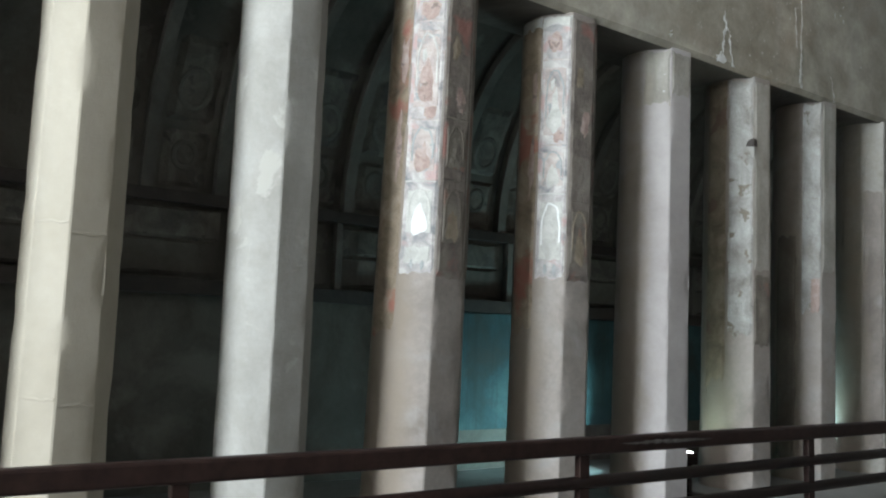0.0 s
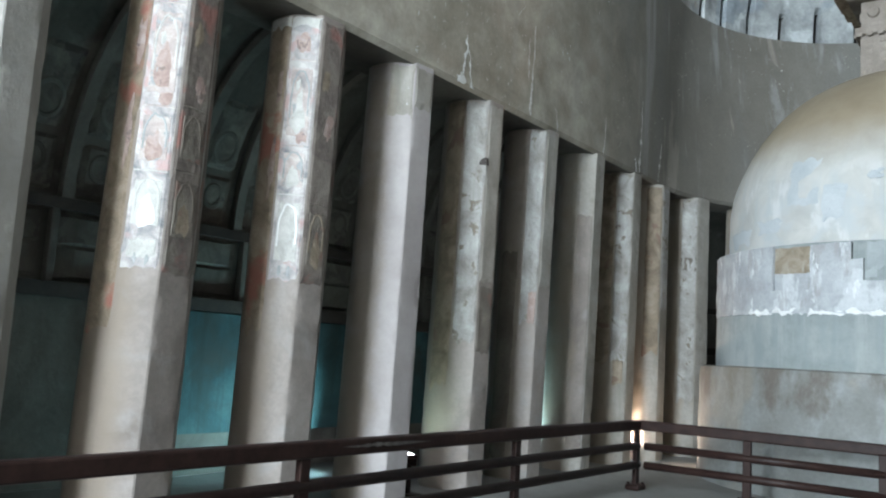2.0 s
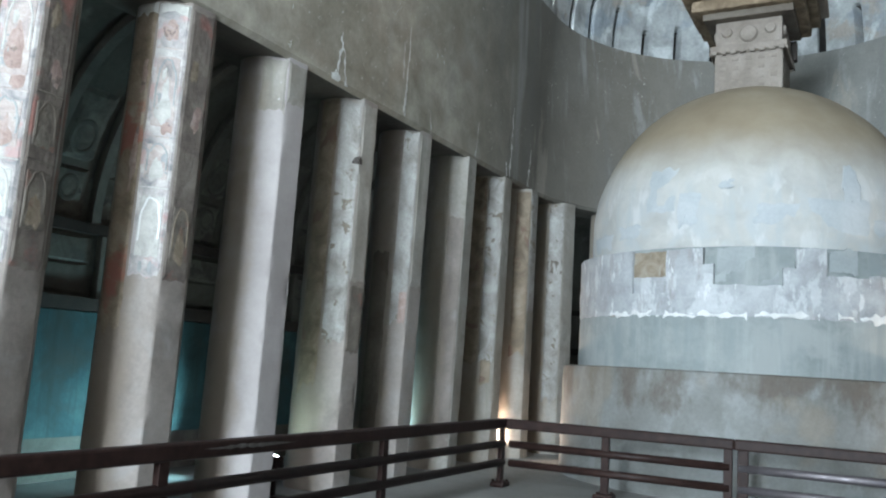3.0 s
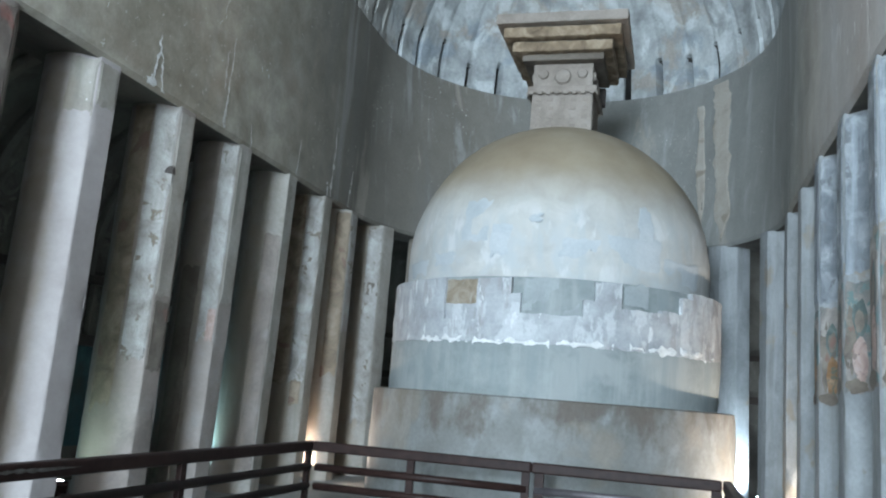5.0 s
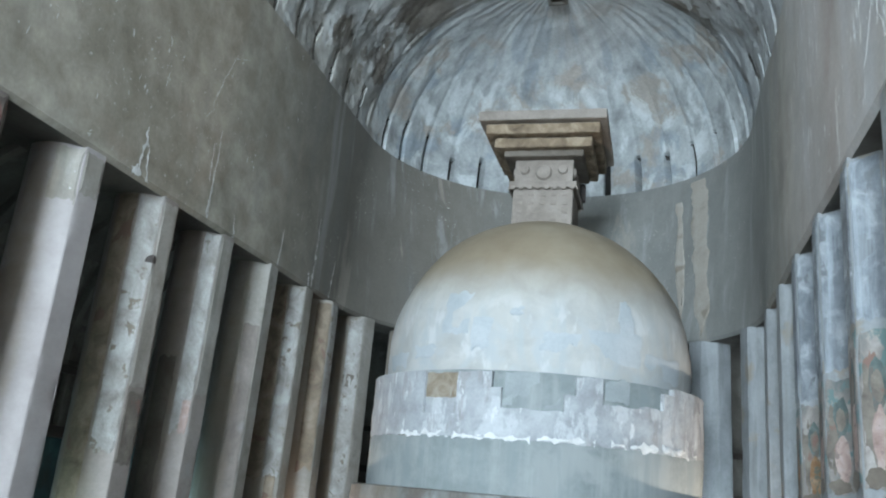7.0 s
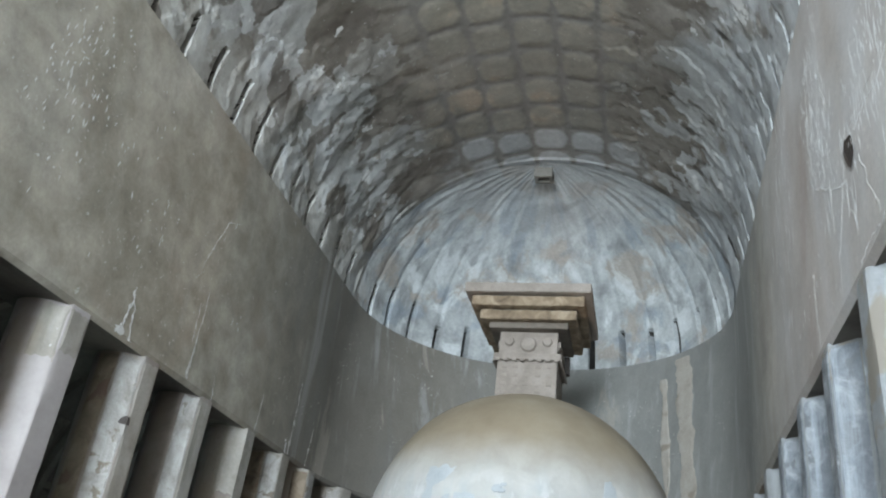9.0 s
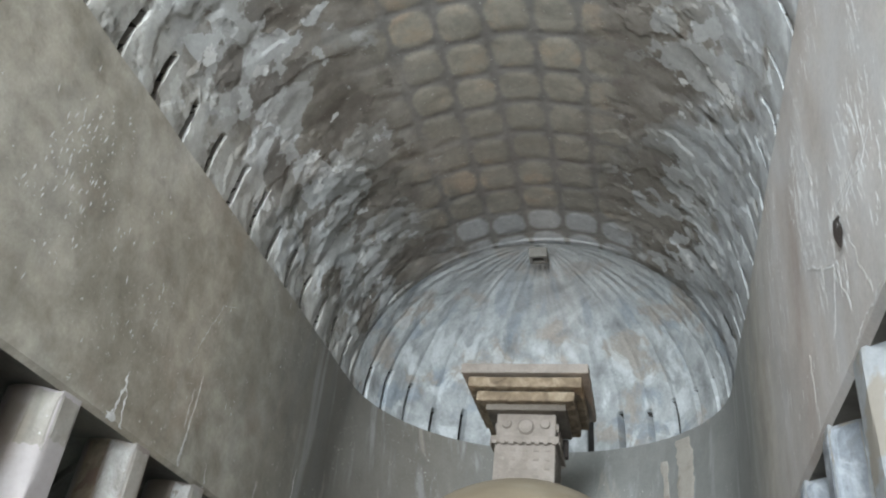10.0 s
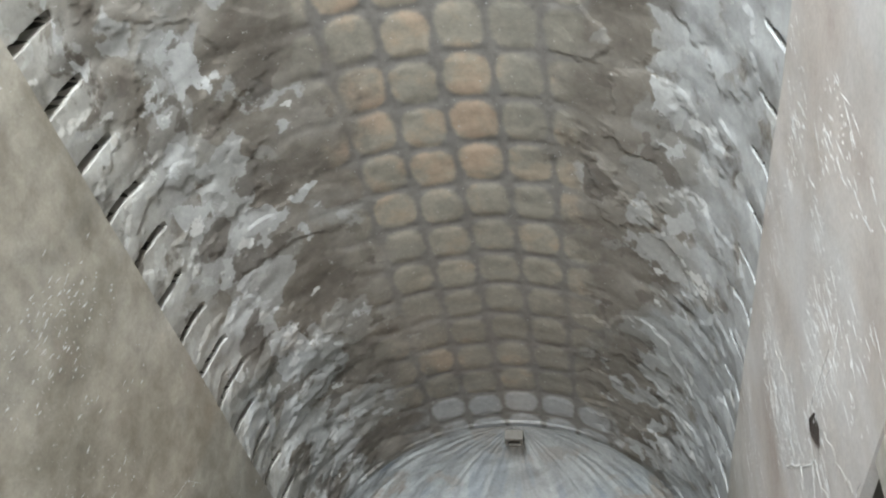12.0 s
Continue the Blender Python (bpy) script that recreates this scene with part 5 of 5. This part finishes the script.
arc_plate("plaster_slab", -28.4, -16.5, 2.73, 3.03, 2.63, 2.695, M_SLAB, rough=0.02, ragged=0.015)
for a0, a1, z0, z1 in ((-1.5, 9, 3.02, 3.37), (9, 15.5, 2.88, 3.12), (29.5, 38, 3.08, 3.37), (-4.5, 1, 2.88, 3.0)):
    arc_plate("plaster_patch", a0, a1, z0, z1, 2.62, 2.66, M_RECESS, rough=0.012, ragged=0.08, seed=a0)


def dome_patch(a0, a1, z0, z1, material, seed):
    """A thin rectangular remnant of plaster lying on the dome."""
    nu, nz = 16, 16
    verts = []
    for i in range(nu + 1):
        for k in range(nz + 1):
            u, w = i / nu, k / nz
            a = radians(a0 + (a1 - a0) * u + 1.6 * noise.noise(Vector((u * 3, w * 3, seed))))
            z = z0 + (z1 - z0) * w + 0.06 * noise.noise(Vector((u * 4, w * 2, seed + 5)))
            rim = i in (0, nu) or k in (0, nz)
            r = math.sqrt(max(2.55 ** 2 - (z - 3.83) ** 2, 0.1)) + 0.004 + (0.001 if rim else 0.005) + 0.012 * noise.noise(Vector((math.cos(a) * 3.3 + 8, math.sin(a) * 3.3, z * 1.3)))
            verts.append((r * math.sin(a), -r * math.cos(a), z))
    put("plaster_patch", mesh_of("plaster_patch", verts, grid_faces(nu + 1, nz + 1), material, True), stupa, label="thin bluish plaster remnant")


for n, q in enumerate(((-27, -16, 3.95, 4.6, M_REMNANT), (-15, -8, 3.7, 4.2, M_REMNANT), (36, 41, 4.05, 4.58, M_REMNANT), (24, 44, 3.62, 4.1, M_REMNANT), (9, 22, 3.72, 4.0, M_REMNANT), (-40, -30, 3.6, 3.8, M_REMNANT), (46, 66, 3.5, 3.85, M_REMNANT), (-62, -42, 3.45, 3.72, M_REMNANT), (-1, 2, 4.24, 4.36, M_REMNANT))):
    dome_patch(*q, n * 3.7)
for n, (a0, a1, z) in enumerate(((-38, -18, 2.46), (-17, 7, 2.45), (9, 26, 2.47), (31, 48, 2.49), (50, 72, 2.5))):
    arc_plate("lime_crust", a0, a1, z - 0.026, z + 0.02, 2.715, 2.742, M_WHITE, "broken white lime edge", 0.08, 0.11, n * 2.0)

def sq(name, half, z0, z1, material, label="", bevel=0.015, parent=None):
    bm = box_bm((-half, -half, z0), (half, half, z1), bevel)
    return put(name, bm_mesh(name, bm, material), parent or stupa, label=label)


hb = sq("harmika_box", 0.53, 6.15, 6.95, M_HARMIKA)
for side in range(4):
    rot = Matrix.Rotation(math.pi / 2 * side, 4, "Z")
    for i in range(5):
        for k in range(4):
            u, z = -0.4 + 0.2 * i, 6.35 + 0.16 * k
            bm = box_bm((u - 0.05, -0.54, z - 0.02), (u + 0.05, -0.52, z + 0.045), 0.009)
            bmesh.ops.transform(bm, matrix=rot, verts=bm.verts)
            put("rail_block", bm_mesh("rail_block", bm, M_HARMIKA), hb)
band = sq("harmika_band", 0.60, 6.95, 7.07, M_HARMIKA)
for side in range(4):
    rot = Matrix.Rotation(math.pi / 2 * side, 4, "Z")
    for i in range(8):
        u = -0.53 + 0.15 * i
        bm = box_bm((u - 0.045, -0.618, 6.915), (u + 0.045, -0.585, 6.985), 0.016)
        bmesh.ops.transform(bm, matrix=rot, verts=bm.verts)
        put("beam_end", bm_mesh("beam_end", bm, M_HARMIKA), band)
ub = sq("harmika_upper_box", 0.52, 7.07, 7.5, M_HARMIKA)
for side in range(4):
    rot = Matrix.Rotation(math.pi / 2 * side, 4, "Z")
    for u, r in ((-0.34, 0.09), (0.0, 0.15), (0.34, 0.09)):
        bm = bmesh.new()
        bmesh.ops.create_cone(bm, cap_ends=True, segments=20, radius1=r, radius2=r * 0.82, depth=0.04, matrix=rot @ Matrix.Translation((u, -0.54, 7.26 + 0.05 * (r < 0.1))) @ Matrix.Rotation(math.pi / 2, 4, "X"))
        put("arch_boss", bm_mesh("arch_boss", bm, M_HARMIKA), ub)
# the lowest slab is dark to paint in the shade under the capital
for half, z0, z1, m, rough_ in ((0.70, 7.5, 7.63, M_STAINSHADE, 0.01), (0.86, 7.61, 7.785, M_OCHRESTONE, 0.018), (1.0, 7.81, 8.0, M_OCHRESTONE, 0.018), (1.12, 8.02, 8.2, M_HARMIKA, 0.008)):
    bm = box_bm((-half, -half, z0), (half, half, z1), 0.02)
    bmesh.ops.subdivide_edges(bm, edges=[e for e in bm.edges if e.calc_length() > 0.5], cuts=30, use_grid_fill=True)
    for vert in bm.verts:
        vert.co += rough_ * Vector(noise.noise_vector(vert.co * 11.0))
    put("capital_slab", bm_mesh("capital_slab", bm, m), stupa)
# dark necks paint the shadow in the gaps between the slabs
for half, z0, z1 in ((0.80, 7.77, 7.83), (0.94, 7.98, 8.04)):
    sq("capital_neck", half, z0, z1, M_STAINSHADE, bevel=0.01)
# hanging stub under the back corner of the capital
put("peg", bm_mesh("peg", box_bm((0.5, 0.82, 7.2), (0.62, 0.95, 7.56), 0.02), M_BAND), stupa)


# ---- railing ----
def tube(bm, p, q, r, seg=14):
    p, q = Vector(p), Vector(q)
    m = Matrix.Translation((p + q) / 2) @ (q - p).to_track_quat("Z", "Y").to_matrix().to_4x4()
    bmesh.ops.create_cone(bm, cap_ends=True, segments=seg, radius1=r, radius2=r, depth=(q - p).length, matrix=m)
    return bm


def railing(a, b, posts, label, name="metal_railing", pipe_m=None, framed=False):
    ob = tagged(new(name), label, "gate" if framed else "railing", "railings round the nave floor")
    ob.location = (*a, 0)
    d = Vector((b[0] - a[0], b[1] - a[1], 0))
    ln = d.length
    turn = Matrix.Rotation(math.atan2(d.y, d.x), 4, "Z")

    def piece(part_name, bm, m, under, smooth=False):
        bmesh.ops.transform(bm, matrix=turn, verts=bm.verts)
        return put(part_name, bm_mesh(part_name, bm, m, smooth), under)

    for s in posts:
        w = 0.05 if not framed else 0.06
        post = piece("post", box_bm((s - w, -0.03, 0.02 if not framed else 0.1), (s + w, 0.03, 0.78), 0.006), M_RAIL, ob)
        if not framed:
            piece("foot", box_bm((s - 0.13, -0.1, 0.0), (s + 0.13, 0.1, 0.075), 0.03), M_RAIL, post)
            for u, w2 in ((-0.07, -0.07), (0.07, -0.07), (-0.07, 0.07), (0.07, 0.07)):
                piece("bolt", tube(bmesh.new(), (s + u, w2, 0.06), (s + u, w2, 0.1), 0.02, 8), M_RAIL, post)
    piece("top_rail", box_bm((-0.05, -0.05, 0.77), (ln + (0.05 if not framed else 0), 0.05, 0.9), 0.02), M_RAIL, ob)
    for z in (0.565, 0.32):
        piece("pipe", tube(bmesh.new(), (0, 0, z), (ln, 0, z), 0.05), pipe_m or M_RAIL, ob, True)
    return ob


left_rail = railing((-2.52, -5.0), (-2.54, 10.77), [15.77 - 0.05 - 3.05 * k for k in range(6)], "dark brown painted metal railing along the pillar row")
railing((-2.44, 10.77), (0.40, 10.77), [1.32, 2.82], "dark brown painted metal railing before the stupa")
railing((0.50, 10.77), (2.70, 10.77), [0.05, 2.14], "dark brown metal gate with polished bars before the stupa", "metal_gate", M_PIPE, True)
railing((2.76, 10.77), (2.76, -5.0), [0.05 + 3.05 * k for k in range(6)], "dark brown painted metal railing facing the opposite aisle")


scuff_m = stone("scuffed_paint", (0.03, 0.022, 0.018), (0.075, 0.065, 0.058), (0.14, 0.13, 0.12), 14.0, rough=0.6)
verts = []
for k in range(81):
    f = k / 80
    y = 4.95 + 1.15 * f
    h = 0.022 * math.sin(math.pi * f) * (0.8 + 0.5 * noise.noise(Vector((f * 17, 1, 2))) + 0.4 * noise.noise(Vector((f * 45, 3, 2))))
    mid = 0.845 + 0.012 * noise.noise(Vector((f * 4, 5, 2)))
    for z in (mid - h, mid, mid + 0.8 * h):
        verts.append((0.0525 + 0.001 * (z == mid), y + 5.0, z))
put("scuff", mesh_of("scuff", verts, grid_faces(81, 3), scuff_m), left_rail, label="worn pale scuff in the brown paint")


# ---- floodlights ----
def floodlight(eye, target, power, colour, label):
    ob = tagged(new("floodlight"), label, "floodlight", "floodlights at the pillar feet")
    m = look(eye, target)
    ob.matrix_world = Matrix.Translation((eye[0], eye[1], 0))
    local = Matrix.Translation((0, 0, eye[2])) @ m.to_3x3().to_4x4()
    bm = box_bm((-0.1, -0.07, 0.0), (0.1, 0.07, 0.07), 0.015)
    bmesh.ops.transform(bm, matrix=local, verts=bm.verts)
    body = put("housing", bm_mesh("housing", bm, M_RAIL), ob)
    bm = bmesh.new()
    bmesh.ops.create_uvsphere(bm, u_segments=16, v_segments=10, radius=0.055, matrix=Matrix.Translation((0, 0, -0.005)) @ Matrix.Diagonal((1.3, 1.0, 0.8, 1)))
    bmesh.ops.transform(bm, matrix=local, verts=bm.verts)
    put("lens", bm_mesh("lens", bm, M_LENS), body, label="glowing lamp glass")
    bm = box_bm((-0.03, -0.03, 0.03), (0.03, 0.03, max(eye[2] - 0.05, 0.05)), 0.004)
    put("stand", bm_mesh("stand", bm, M_RAIL), ob)
    put("foot_plate", bm_mesh("foot_plate", box_bm((-0.14, -0.1, 0), (0.14, 0.1, 0.03), 0.006), M_RAIL), ob)
    lamp = new("flood_lamp", bpy.data.lights.new("flood_lamp", "SPOT"))
    lamp.data.energy, lamp.data.color, lamp.data.spot_size, lamp.data.spot_blend, lamp.data.shadow_soft_size = 1.12 * power, colour, radians(120), 0.6, 0.05
    lamp.matrix_world = m @ Matrix.Translation((0, 0, -0.14))


for spec in LAMPS:
    floodlight(*spec)
